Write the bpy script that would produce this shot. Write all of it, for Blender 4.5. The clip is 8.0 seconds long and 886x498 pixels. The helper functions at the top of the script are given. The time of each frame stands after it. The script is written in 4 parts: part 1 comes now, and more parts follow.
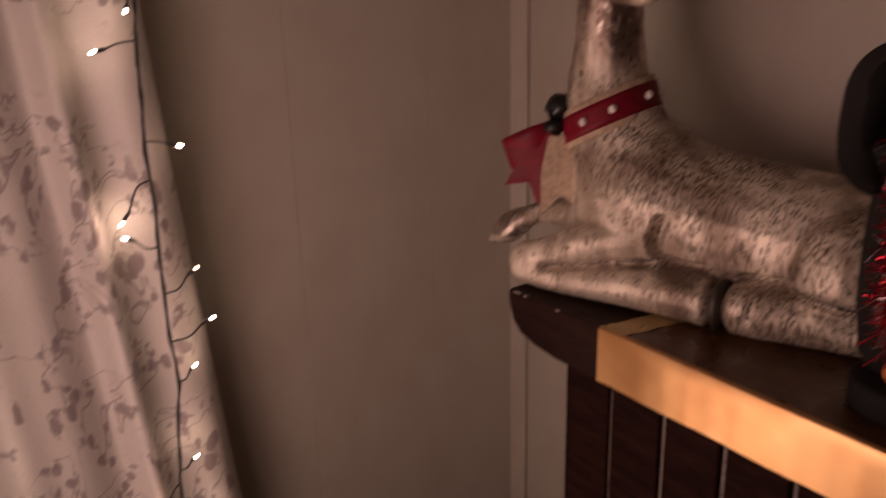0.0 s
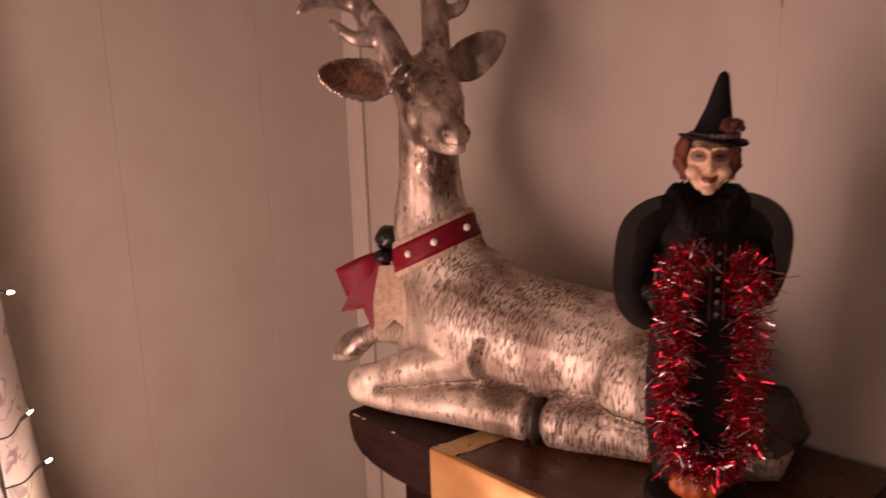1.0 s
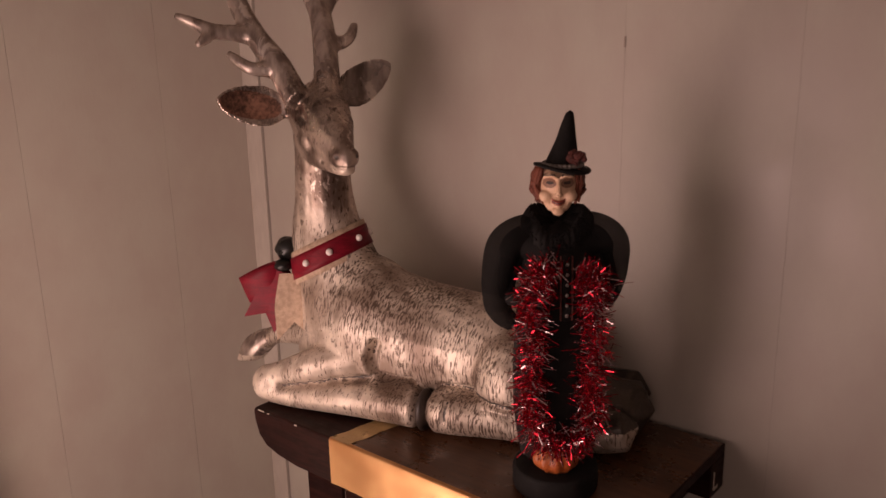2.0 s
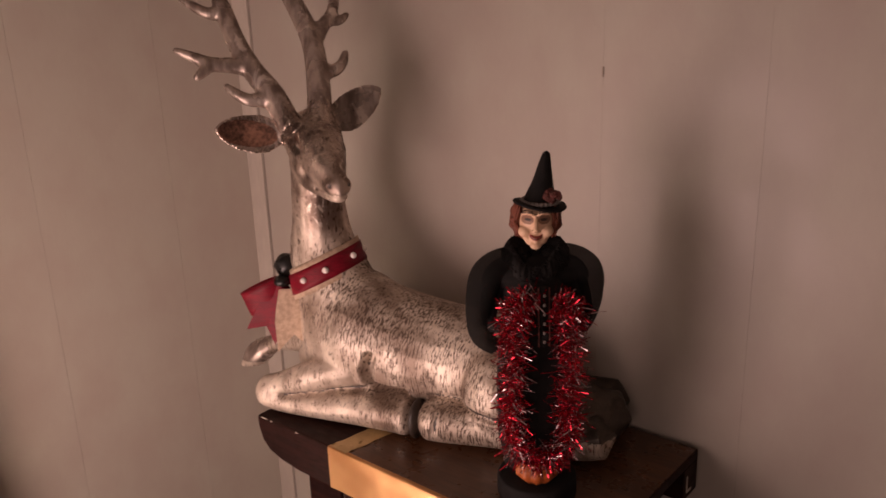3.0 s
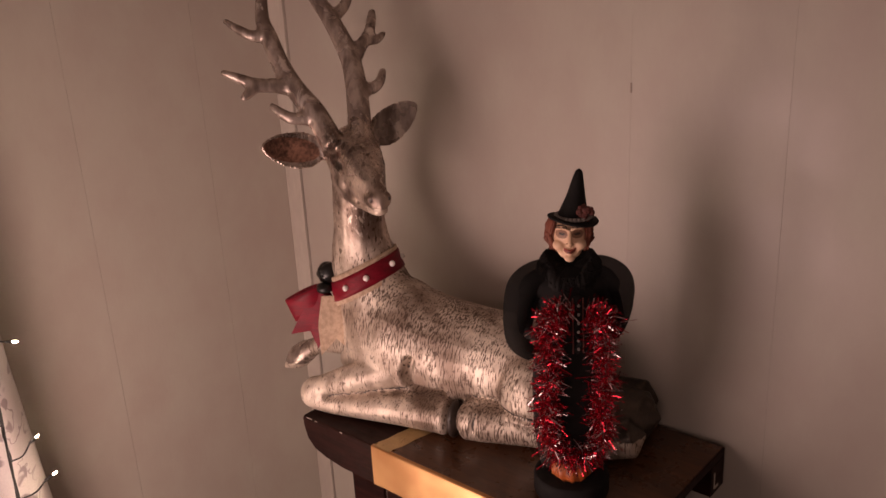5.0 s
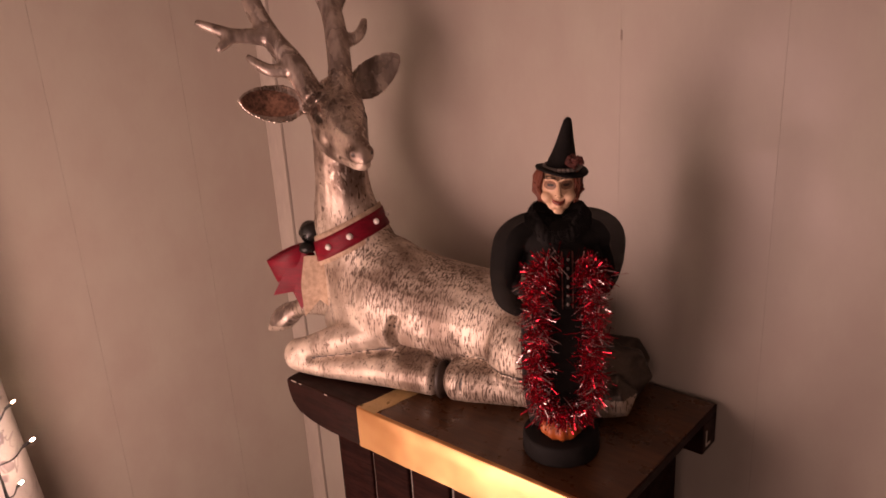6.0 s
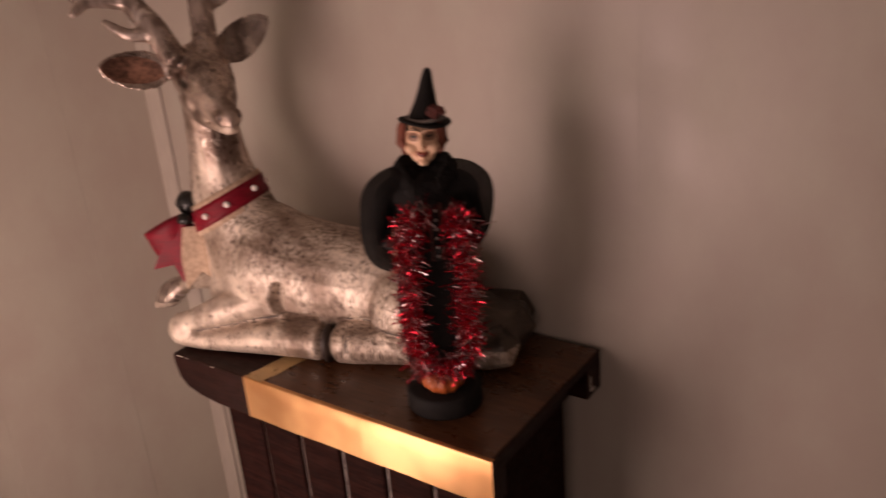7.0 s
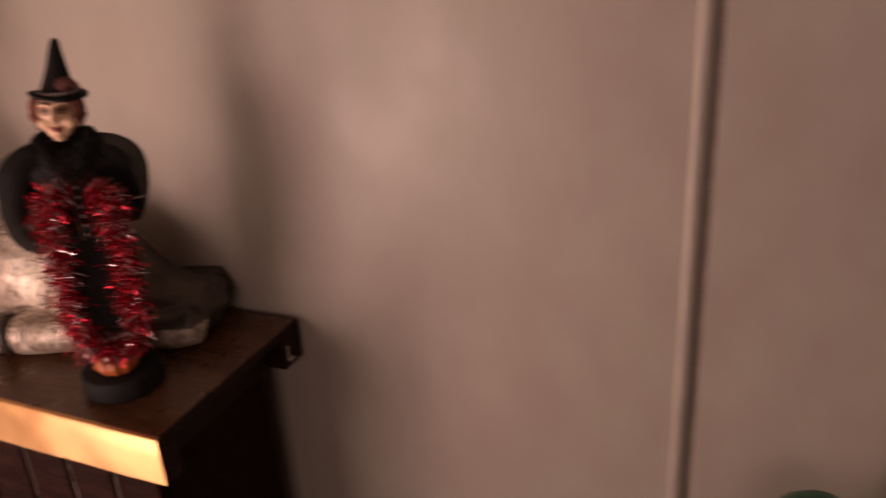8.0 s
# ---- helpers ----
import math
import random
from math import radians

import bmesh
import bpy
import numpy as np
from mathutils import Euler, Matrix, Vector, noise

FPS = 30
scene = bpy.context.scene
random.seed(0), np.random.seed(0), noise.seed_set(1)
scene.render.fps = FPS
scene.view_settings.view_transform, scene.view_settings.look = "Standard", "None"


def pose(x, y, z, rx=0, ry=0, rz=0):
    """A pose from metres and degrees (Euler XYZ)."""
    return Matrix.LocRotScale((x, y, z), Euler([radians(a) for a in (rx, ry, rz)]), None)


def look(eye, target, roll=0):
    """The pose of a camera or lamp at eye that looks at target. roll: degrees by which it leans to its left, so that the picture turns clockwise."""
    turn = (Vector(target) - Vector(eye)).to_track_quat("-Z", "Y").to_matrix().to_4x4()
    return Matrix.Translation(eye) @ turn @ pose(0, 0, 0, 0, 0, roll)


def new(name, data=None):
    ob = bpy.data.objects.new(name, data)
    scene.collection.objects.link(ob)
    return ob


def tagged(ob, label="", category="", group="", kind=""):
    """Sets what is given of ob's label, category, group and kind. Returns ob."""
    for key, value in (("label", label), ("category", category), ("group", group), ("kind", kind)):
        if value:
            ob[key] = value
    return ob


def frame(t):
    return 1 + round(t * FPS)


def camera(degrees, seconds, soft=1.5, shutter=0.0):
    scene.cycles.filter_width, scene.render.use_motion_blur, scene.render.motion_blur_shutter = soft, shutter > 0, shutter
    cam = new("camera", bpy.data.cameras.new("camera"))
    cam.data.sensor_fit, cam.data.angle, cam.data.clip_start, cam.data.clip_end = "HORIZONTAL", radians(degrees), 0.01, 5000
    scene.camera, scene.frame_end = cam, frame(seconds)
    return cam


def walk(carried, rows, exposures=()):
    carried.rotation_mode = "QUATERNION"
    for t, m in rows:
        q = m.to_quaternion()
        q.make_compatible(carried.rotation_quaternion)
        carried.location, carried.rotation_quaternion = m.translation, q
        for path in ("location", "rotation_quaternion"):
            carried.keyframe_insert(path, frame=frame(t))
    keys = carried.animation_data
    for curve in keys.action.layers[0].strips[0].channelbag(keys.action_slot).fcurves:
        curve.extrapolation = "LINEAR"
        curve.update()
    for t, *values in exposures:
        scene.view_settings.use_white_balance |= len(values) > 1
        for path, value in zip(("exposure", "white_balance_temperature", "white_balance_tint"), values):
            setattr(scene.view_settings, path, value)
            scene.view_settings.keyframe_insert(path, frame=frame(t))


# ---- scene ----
cam = camera(56.0, 8.0, 1.5, 0.5)
METRES, EYE, TILT, LEAN, TURN = 0.7, 1.3, 0.0, 0.0, -34.6
ROWS = [
    (0.0, 0.0, 0.0, 0.0, -0.49, -18.37, 1.48),
    (0.5, 0.0335, -0.0217, 0.0612, -5.99, -15.33, 1.68),
    (1.0, 0.0609, -0.0566, 0.102, -9.55, -13.56, 1.6),
    (1.5, 0.0897, -0.12, 0.1342, -12.94, -13.76, 1.22),
    (3.0, 0.0781, -0.2504, 0.2925, -15.86, -17.37, 1.85),
    (3.5, 0.0753, -0.2667, 0.335, -14.7, -17.96, 2.19),
    (4.0, 0.0648, -0.2816, 0.3643, -14.15, -17.64, 2.27),
    (5.5, 0.0312, -0.2993, 0.3367, -15.18, -18.89, 3.12),
    (6.0, 0.051, -0.267, 0.3147, -15.58, -20.27, 3.11),
    (6.5, 0.076, -0.271, 0.2914, -17.14, -21.1, 3.86),
    (7.0, 0.136, -0.3013, 0.2703, -21.01, -21.95, 4.32),
    (7.5, 0.2597, -0.3841, 0.2562, -25.6, -22.78, 4.41),
    (8.0, 0.3728, -0.4344, 0.2356, -32.26, -23.98, 3.37),
]
path = [(t, pose(0, 0, EYE, TILT, LEAN, TURN) @ pose(METRES * x, METRES * y, METRES * z, 90 + pitch, roll, yaw)) for t, x, y, z, yaw, pitch, roll in ROWS]
path.append((1.7, look((-0.018, -0.119, 1.403), (1.456, 1.146, 0.927), -0.7)))
path.append((2.8, look((-0.058, -0.170, 1.490), (1.428, 1.040, 0.918), -1.6)))
path.sort(key=lambda row: row[0])
walk(cam, path, exposures=[
    (0.0, -1.12, 6800, 21), (0.5, -0.7, 6700, 23), (0.8, -0.05, 6800, 26), (1.0, 0.08, 7050, 29), (1.25, 0.0, 6600, 20), (1.5, -0.1, 6300, 14), (3.0, 0.0, 6300, 14),
    (5.8, -0.02, 6300, 14), (5.95, 0.18, 6900, 25), (6.35, 0.24, 7050, 27), (6.5, 0.02, 6400, 14), (7.0, 0.1, 6300, 12), (7.5, 0.22, 6400, 13), (8.0, 0.37, 6550, 16)])

# ---- world and light ----
world = bpy.data.worlds.new("room_dark")
world.use_nodes = True
world.node_tree.nodes["Background"].inputs[0].default_value = (0.02, 0.016, 0.013, 1)
world.node_tree.nodes["Background"].inputs[1].default_value = 0.2
scene.world = world


def area_lamp(name, eye, target, size_x, size_y, watts, colour):
    data = bpy.data.lights.new(name, "AREA")
    data.shape, data.size, data.size_y = "RECTANGLE", size_x, size_y
    data.energy, data.color = watts, colour
    ob = new(name, data)
    ob.matrix_world = look(eye, target)
    return ob


# warm glow of decorations out of view, low beside the curtain and up its side, and a fill added behind to lift the
# walls
area_lamp("low_decoration_glow", (-0.06, 0.69, 0.62), (0.66, 0.34, 1.10), 0.20, 0.40, 2.3, (1.0, 0.69, 0.57))
area_lamp("decoration_glow", (-0.10, 0.48, 1.05), (0.80, 0.42, 1.28), 0.38, 0.44, 4.3, (1.0, 0.675, 0.575))
area_lamp("room_fill", (-1.45, -0.75, 1.75), (0.8, -0.40, 1.20), 0.9, 0.9, 6.2, (1.0, 0.69, 0.585))


# ---- materials ----
class Nodes:
    """A node tree with short ways to add and join nodes."""

    def __init__(self, name):
        self.mat = bpy.data.materials.new(name)
        self.mat.use_nodes = True
        self.tree = self.mat.node_tree
        self.bsdf = self.tree.nodes["Principled BSDF"]
        self.coord = self.tree.nodes.new("ShaderNodeTexCoord").outputs["Object"]

    def add(self, kind, **values):
        node = self.tree.nodes.new(kind)
        for key, value in values.items():
            node.inputs[key].default_value = value
        return node

    def join(self, a, b):
        self.tree.links.new(a, b)

    def mapped(self, scale):
        node = self.add("ShaderNodeMapping", Scale=scale)
        self.join(self.coord, node.inputs["Vector"])
        return node.outputs["Vector"]

    def noise(self, scale, stretch=(1, 1, 1), detail=3.0, rough=0.55, distort=0.0):
        node = self.add("ShaderNodeTexNoise", Scale=scale, Detail=detail, Roughness=rough, Distortion=distort)
        self.join(self.mapped(stretch), node.inputs["Vector"])
        return node.outputs["Fac"]

    def height(self):
        node = self.tree.nodes.new("ShaderNodeSeparateXYZ")
        self.join(self.coord, node.inputs[0])
        return node.outputs["Z"]

    def ramp(self, value, low, high, a=0.0, b=1.0):
        node = self.add("ShaderNodeMapRange")
        node.interpolation_type = "SMOOTHSTEP"
        for key, v in (("From Min", low), ("From Max", high), ("To Min", a), ("To Max", b)):
            node.inputs[key].default_value = v
        self.join(value, node.inputs["Value"])
        return node.outputs["Result"]

    def maths(self, operation, a, b):
        node = self.add("ShaderNodeMath")
        node.operation = operation
        for i, v in enumerate((a, b)):
            if isinstance(v, (int, float)):
                node.inputs[i].default_value = v
            else:
                self.join(v, node.inputs[i])
        return node.outputs[0]

    def mix(self, factor, a, b):
        node = self.tree.nodes.new("ShaderNodeMix")
        node.data_type = "RGBA"
        for i, v in ((0, factor), (6, a), (7, b)):
            if isinstance(v, (int, float)):
                node.inputs[i].default_value = v
            elif isinstance(v, tuple):
                node.inputs[i].default_value = (*v, 1)
            else:
                self.join(v, node.inputs[i])
        return node.outputs[2]

    def colour(self, value):
        self.join(value, self.bsdf.inputs["Base Color"])

    def rough(self, value):
        self.join(value, self.bsdf.inputs["Roughness"])

    def bump(self, height, strength, distance):
        node = self.add("ShaderNodeBump", Strength=strength, Distance=distance)
        self.join(height, node.inputs["Height"])
        self.join(node.outputs["Normal"], self.bsdf.inputs["Normal"])

    def set(self, **values):
        for key, value in values.items():
            self.bsdf.inputs[key.replace("_", " ")].default_value = value
        return self


def plain(name, light, dark, scale, rough=0.6, metal=0.0, bump=0.15, depth=0.001, stretch=(1, 1, 1), spread=0.12):
    """Two tones that vary at a coarse and a fine scale, with fine relief."""
    n = Nodes(name)
    coarse, fine = n.noise(scale, stretch), n.noise(scale * 9, stretch, 4.0)
    both = n.maths("ADD", n.maths("MULTIPLY", coarse, 0.6), n.maths("MULTIPLY", fine, 0.4))
    n.colour(n.mix(n.ramp(both, 0.36, 0.64), dark, light))
    n.rough(n.ramp(coarse, 0.3, 0.7, rough - spread, rough + spread))
    n.set(Metallic=metal)
    n.bump(fine, bump, depth)
    return n.mat


def wall_paint(name, pale=1.0):
    n = Nodes(name)
    mottle, stain = n.noise(3.0, (1, 1, 0.5)), n.noise(17.0, (1, 1, 0.7), 5.0)
    grain = n.noise(260.0, (1, 1, 0.25), 2.0)
    tone = n.maths("ADD", n.maths("MULTIPLY", mottle, 0.55), n.maths("MULTIPLY", stain, 0.45))
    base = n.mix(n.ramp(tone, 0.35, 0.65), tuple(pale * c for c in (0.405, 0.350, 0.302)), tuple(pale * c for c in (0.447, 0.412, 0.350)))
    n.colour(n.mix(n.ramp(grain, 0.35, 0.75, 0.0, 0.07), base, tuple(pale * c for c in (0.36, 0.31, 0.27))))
    n.rough(n.ramp(stain, 0.3, 0.7, 0.36, 0.52))
    n.bump(n.maths("ADD", grain, n.maths("MULTIPLY", stain, 1.5)), 0.12, 0.001)
    return n.mat


def curtain_cloth():
    n = Nodes("printed_curtain_cloth")
    weave = n.noise(900.0, (1, 1, 1), 1.0)
    vine = n.noise(13.0, (1, 0.4, 0.8), 3.0, 0.55, 1.2)
    sprig = n.noise(5.6, (1, 0.4, 0.8), 2.0, 0.5, 0.6)
    bend = n.add("ShaderNodeTexNoise", Scale=24.0, Detail=2.0)
    n.join(n.mapped((1, 0.4, 0.8)), bend.inputs["Vector"])
    warp = n.add("ShaderNodeVectorMath")
    warp.operation = "MULTIPLY_ADD"
    warp.inputs[1].default_value = (0.035, 0.035, 0.035)
    n.join(bend.outputs["Color"], warp.inputs[0])
    n.join(n.mapped((1.25, 0.4, 0.72)), warp.inputs[2])
    cell = n.add("ShaderNodeTexVoronoi", Scale=44.0, Randomness=1.0)
    n.join(warp.outputs[0], cell.inputs["Vector"])
    ridge = n.maths("ABSOLUTE", n.maths("SUBTRACT", vine, 0.5), 0.0)
    stems = n.ramp(ridge, 0.004, 0.016, 1.0, 0.0)
    leaves = n.maths("MULTIPLY", n.ramp(cell.outputs["Distance"], 0.40, 0.30, 0.0, 1.0), n.ramp(ridge, 0.10, 0.06, 0.0, 1.0))
    clump = n.ramp(sprig, 0.40, 0.47)
    ink = n.maths("MULTIPLY", clump, n.maths("MAXIMUM", n.maths("MULTIPLY", stems, 0.85), leaves))
    cloth = n.mix(n.ramp(weave, 0.3, 0.7), (0.50, 0.45, 0.425), (0.58, 0.53, 0.505))
    n.colour(n.mix(n.maths("MULTIPLY", ink, 0.84), cloth, (0.20, 0.15, 0.155)))
    n.set(Roughness=0.42, Sheen_Weight=0.2)
    n.bump(weave, 0.15, 0.0005)
    return n.mat


def antique_silver(name="antique_silver_paint"):
    """Champagne silver paint over a dark undercoat that shows in hair-like strokes."""
    n = Nodes(name)
    patch = n.noise(12.0, (1, 1, 1), 4.0)
    hair = n.noise(640.0, (0.36, 1.0, 0.12), 2.0, 0.5, 0.25)
    speck = n.noise(110.0, (1, 1, 0.6), 3.0)
    tone = n.noise(30.0, (1, 1, 0.6), 3.0)
    cover = n.ramp(patch, 0.36, 0.62, 0.635, 0.515)
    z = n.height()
    # strokes thicken up the back: denser paint, with its shade put in too
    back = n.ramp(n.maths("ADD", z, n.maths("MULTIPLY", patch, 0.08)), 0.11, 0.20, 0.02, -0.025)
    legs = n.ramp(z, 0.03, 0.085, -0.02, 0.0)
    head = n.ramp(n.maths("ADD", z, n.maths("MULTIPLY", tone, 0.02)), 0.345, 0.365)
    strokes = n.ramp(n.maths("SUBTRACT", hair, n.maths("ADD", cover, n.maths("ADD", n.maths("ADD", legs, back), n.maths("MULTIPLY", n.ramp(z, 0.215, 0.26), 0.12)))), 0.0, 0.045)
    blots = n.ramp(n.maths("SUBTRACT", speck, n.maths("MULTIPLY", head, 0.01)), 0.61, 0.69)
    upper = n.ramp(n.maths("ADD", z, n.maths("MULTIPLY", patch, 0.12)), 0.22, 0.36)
    base = n.mix(n.ramp(tone, 0.35, 0.65), (0.42, 0.335, 0.265), (0.73, 0.63, 0.52))
    wash = n.noise(17.0, (1, 1, 0.7), 4.0, 0.6)
    base = n.mix(n.ramp(wash, 0.47, 0.66, 0.0, 0.75), base, (0.18, 0.12, 0.085))
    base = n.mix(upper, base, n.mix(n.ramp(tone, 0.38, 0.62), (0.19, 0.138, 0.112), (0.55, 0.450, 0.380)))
    flake = n.noise(150.0, (1, 1, 0.45), 4.0, 0.65, 0.6)
    rub = n.noise(34.0, (1, 1, 0.8), 3.0, 0.6, 0.5)
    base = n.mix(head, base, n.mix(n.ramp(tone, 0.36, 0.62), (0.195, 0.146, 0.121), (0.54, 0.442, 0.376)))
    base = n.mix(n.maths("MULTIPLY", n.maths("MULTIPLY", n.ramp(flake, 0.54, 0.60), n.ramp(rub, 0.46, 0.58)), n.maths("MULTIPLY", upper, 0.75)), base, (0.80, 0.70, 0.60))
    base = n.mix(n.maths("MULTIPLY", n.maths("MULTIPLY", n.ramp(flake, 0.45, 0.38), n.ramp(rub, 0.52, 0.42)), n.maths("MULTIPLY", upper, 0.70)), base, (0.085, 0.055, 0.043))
    n.join(n.ramp(upper, 0.0, 1.0, 0.34, 0.90), n.bsdf.inputs["Metallic"])
    dark = n.maths("MAXIMUM", n.maths("MULTIPLY", strokes, 0.94), n.maths("MULTIPLY", blots, 0.8))
    n.colour(n.mix(dark, base, (0.095, 0.06, 0.042)))
    n.rough(n.maths("SUBTRACT", n.ramp(n.maths("ADD", dark, n.maths("MULTIPLY", tone, 0.4)), 0.1, 1.1, 0.43, 0.62), n.maths("MULTIPLY", head, n.ramp(flake, 0.35, 0.65, 0.10, 0.26))))
    n.bump(n.maths("ADD", n.maths("SUBTRACT", n.maths("MULTIPLY", hair, n.ramp(head, 0.0, 1.0, 1.0, 0.25)), n.maths("MULTIPLY", blots, 0.4)), n.maths("MULTIPLY", n.maths("ADD", flake, rub), n.maths("MULTIPLY", head, 0.6))), 0.34, 0.0009)
    return n.mat


def antler_bronze():
    n = Nodes("bronzed_antler_paint")
    streak, speck = n.noise(70.0, (1, 1, 0.25), 3.0), n.noise(22.0, (1, 1, 1), 3.0)
    rubbed = n.noise(48.0, (1, 1, 0.5), 4.0, 0.65, 0.5)
    base = n.mix(n.ramp(streak, 0.35, 0.68), (0.20, 0.150, 0.126), (0.52, 0.430, 0.370))
    n.colour(n.mix(n.ramp(rubbed, 0.58, 0.66, 0.0, 0.8), base, (0.78, 0.68, 0.60)))
    n.rough(n.ramp(speck, 0.3, 0.7, 0.17, 0.33))
    n.set(Metallic=0.6)
    n.bump(streak, 0.25, 0.001)
    return n.mat


def gold_foil():
    n = Nodes("gold_foil_tape")
    broad = n.noise(14.0, (1, 1, 1), 2.0)
    n.colour(n.mix(n.ramp(broad, 0.35, 0.65), (0.54, 0.285, 0.12), (0.66, 0.385, 0.175)))
    n.rough(n.ramp(broad, 0.3, 0.7, 0.30, 0.36))
    n.set(Metallic=0.9)
    n.bump(broad, 0.07, 0.004)
    return n.mat


def varnished_wood(name, light, dark, rough, gloss=0.5):
    n = Nodes(name)
    grain = n.noise(22.0, (6.0, 0.7, 6.0), 5.0, 0.6, 0.8)
    wear = n.noise(40.0, (1, 1, 1), 5.0, 0.65)
    n.colour(n.mix(n.ramp(grain, 0.35, 0.68), dark, light))
    n.rough(n.ramp(wear, 0.3, 0.75, rough, rough + 0.18))
    n.set(Specular_IOR_Level=gloss)
    n.bump(grain, 0.12, 0.0008)
    return n.mat


def sheer(name):
    """Thin black voile that lets some of what is behind show through."""
    n = Nodes(name)
    weave = n.noise(700.0, (1, 1, 1), 1.0)
    n.set(Base_Color=(0.012, 0.011, 0.0105, 1), Roughness=0.8, Specular_IOR_Level=0.08)
    n.join(n.ramp(weave, 0.3, 0.7, 0.70, 0.92), n.bsdf.inputs["Alpha"])
    return n.mat


def glowing(name, colour, strength):
    n = Nodes(name)
    n.set(Base_Color=(*colour, 1), Emission_Color=(*colour, 1), Emission_Strength=strength, Roughness=0.2)
    return n.mat


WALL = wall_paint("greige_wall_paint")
# same paint a fifth lighter: the curtain wall's missing light put into colour
WALL_BRIGHTENED = wall_paint("brightened_greige_wall_paint", 1.2)
TRIM = plain("trim_paint", (0.52, 0.46, 0.40), (0.44, 0.385, 0.335), 12.0, 0.45, 0.0, 0.1, 0.0006, (1, 1, 0.3))
GAP = plain("dark_joint", (0.36, 0.30, 0.26), (0.28, 0.23, 0.195), 40.0, 0.8)
CEIL = plain("ceiling_white", (0.72, 0.68, 0.62), (0.66, 0.62, 0.57), 6.0, 0.8)
FLOOR = varnished_wood("brown_floor_boards", (0.16, 0.085, 0.045), (0.075, 0.04, 0.022), 0.35)
CLOTH = curtain_cloth()
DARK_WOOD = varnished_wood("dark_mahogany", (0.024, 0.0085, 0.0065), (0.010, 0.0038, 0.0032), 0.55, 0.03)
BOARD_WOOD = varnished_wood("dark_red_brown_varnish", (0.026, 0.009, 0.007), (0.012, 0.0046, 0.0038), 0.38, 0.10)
TOP_WOOD = varnished_wood("lighter_brown_varnish", (0.098, 0.041, 0.0175), (0.050, 0.021, 0.009), 0.24)
BEAD = plain("highlit_bead_edge", (0.20, 0.155, 0.135), (0.09, 0.065, 0.055), 60.0, 0.35)
CHIP = plain("chipped_edge", (0.6, 0.52, 0.45), (0.45, 0.38, 0.32), 90.0, 0.6)
GOLD = gold_foil()
GOLD_DULL = plain("folded_tape_end", (0.50, 0.36, 0.17), (0.40, 0.28, 0.12), 50.0, 0.38, 0.5, 0.3, 0.001)
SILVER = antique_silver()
BRONZE = antler_bronze()
COPPER_EAR = plain("coppery_ear_lining", (0.34, 0.175, 0.115), (0.055, 0.028, 0.020), 26.0, 0.4, 0.5, 0.3, 0.001)
PATINA_AND_SHADE = plain("dark_patina_and_rump_shade", (0.085, 0.066, 0.050), (0.042, 0.032, 0.025), 40.0, 0.42, 0.5, 0.3, 0.001)
PALE_HIGHLIGHT = plain("pale_highlight_paint", (0.62, 0.52, 0.42), (0.5, 0.41, 0.33), 60.0, 0.35, 0.3)
HOOF_AND_SHADE = plain("dark_hoof_and_crease_shade", (0.055, 0.04, 0.032), (0.03, 0.022, 0.018), 60.0, 0.45)
RED = plain("red_satin_ribbon", (0.215, 0.0045, 0.018), (0.125, 0.0027, 0.011), 30.0, 0.50, 0.0, 0.25, 0.0006, (1, 1, 5), 0.05)
BURLAP = plain("natural_burlap", (0.60, 0.45, 0.33), (0.40, 0.285, 0.195), 160.0, 0.85, 0.0, 0.6, 0.001)
PEARL = plain("white_pearl", (0.82, 0.76, 0.72), (0.76, 0.70, 0.66), 40.0, 0.2)
BLACK = plain("black_cloth", (0.015, 0.0135, 0.013), (0.008, 0.007, 0.007), 80.0, 0.75, 0.0, 0.4, 0.001)
GLOSS_BLACK = plain("black_satin", (0.010, 0.009, 0.008), (0.005, 0.0045, 0.0045), 60.0, 0.32)
RED.node_tree.nodes["Principled BSDF"].inputs["Specular IOR Level"].default_value = 0.25
BLACK.node_tree.nodes["Principled BSDF"].inputs["Specular IOR Level"].default_value = 0.12
VOILE = sheer("sheer_black_voile")
SKIN = plain("painted_doll_face", (0.72, 0.49, 0.33), (0.60, 0.38, 0.24), 90.0, 0.5)
HAIR = plain("auburn_doll_hair", (0.22, 0.055, 0.025), (0.11, 0.026, 0.012), 120.0, 0.5, 0.0, 0.6, 0.002, (1, 1, 0.2))
INK = plain("face_paint_dark", (0.05, 0.032, 0.025), (0.03, 0.02, 0.016), 60.0, 0.5)
LIP = plain("face_paint_red", (0.30, 0.06, 0.04), (0.24, 0.04, 0.03), 60.0, 0.5)
PUMPKIN = plain("orange_pumpkin_paint", (0.48, 0.13, 0.028), (0.30, 0.065, 0.015), 70.0, 0.5, 0.0, 0.3, 0.001)
SHADE = plain("eye_shadow_paint", (0.30, 0.16, 0.10), (0.20, 0.10, 0.065), 90.0, 0.5)
LACE = plain("grey_lace", (0.30, 0.26, 0.235), (0.14, 0.12, 0.11), 300.0, 0.8, 0.0, 0.6, 0.001)
FLOWER = plain("dried_rose_cloth", (0.14, 0.034, 0.026), (0.06, 0.016, 0.012), 120.0, 0.75, 0.0, 0.6, 0.002)
FOIL_RED = plain("red_tinsel_foil", (0.62, 0.018, 0.045), (0.30, 0.008, 0.020), 200.0, 0.16, 0.8, 0.0, 0.001)
FOIL_SILVER = plain("silver_tinsel_foil", (0.60, 0.46, 0.47), (0.36, 0.26, 0.27), 200.0, 0.18, 0.9, 0.0, 0.001)
WIRE = plain("dark_green_wire", (0.022, 0.02, 0.016), (0.012, 0.011, 0.009), 90.0, 0.45)
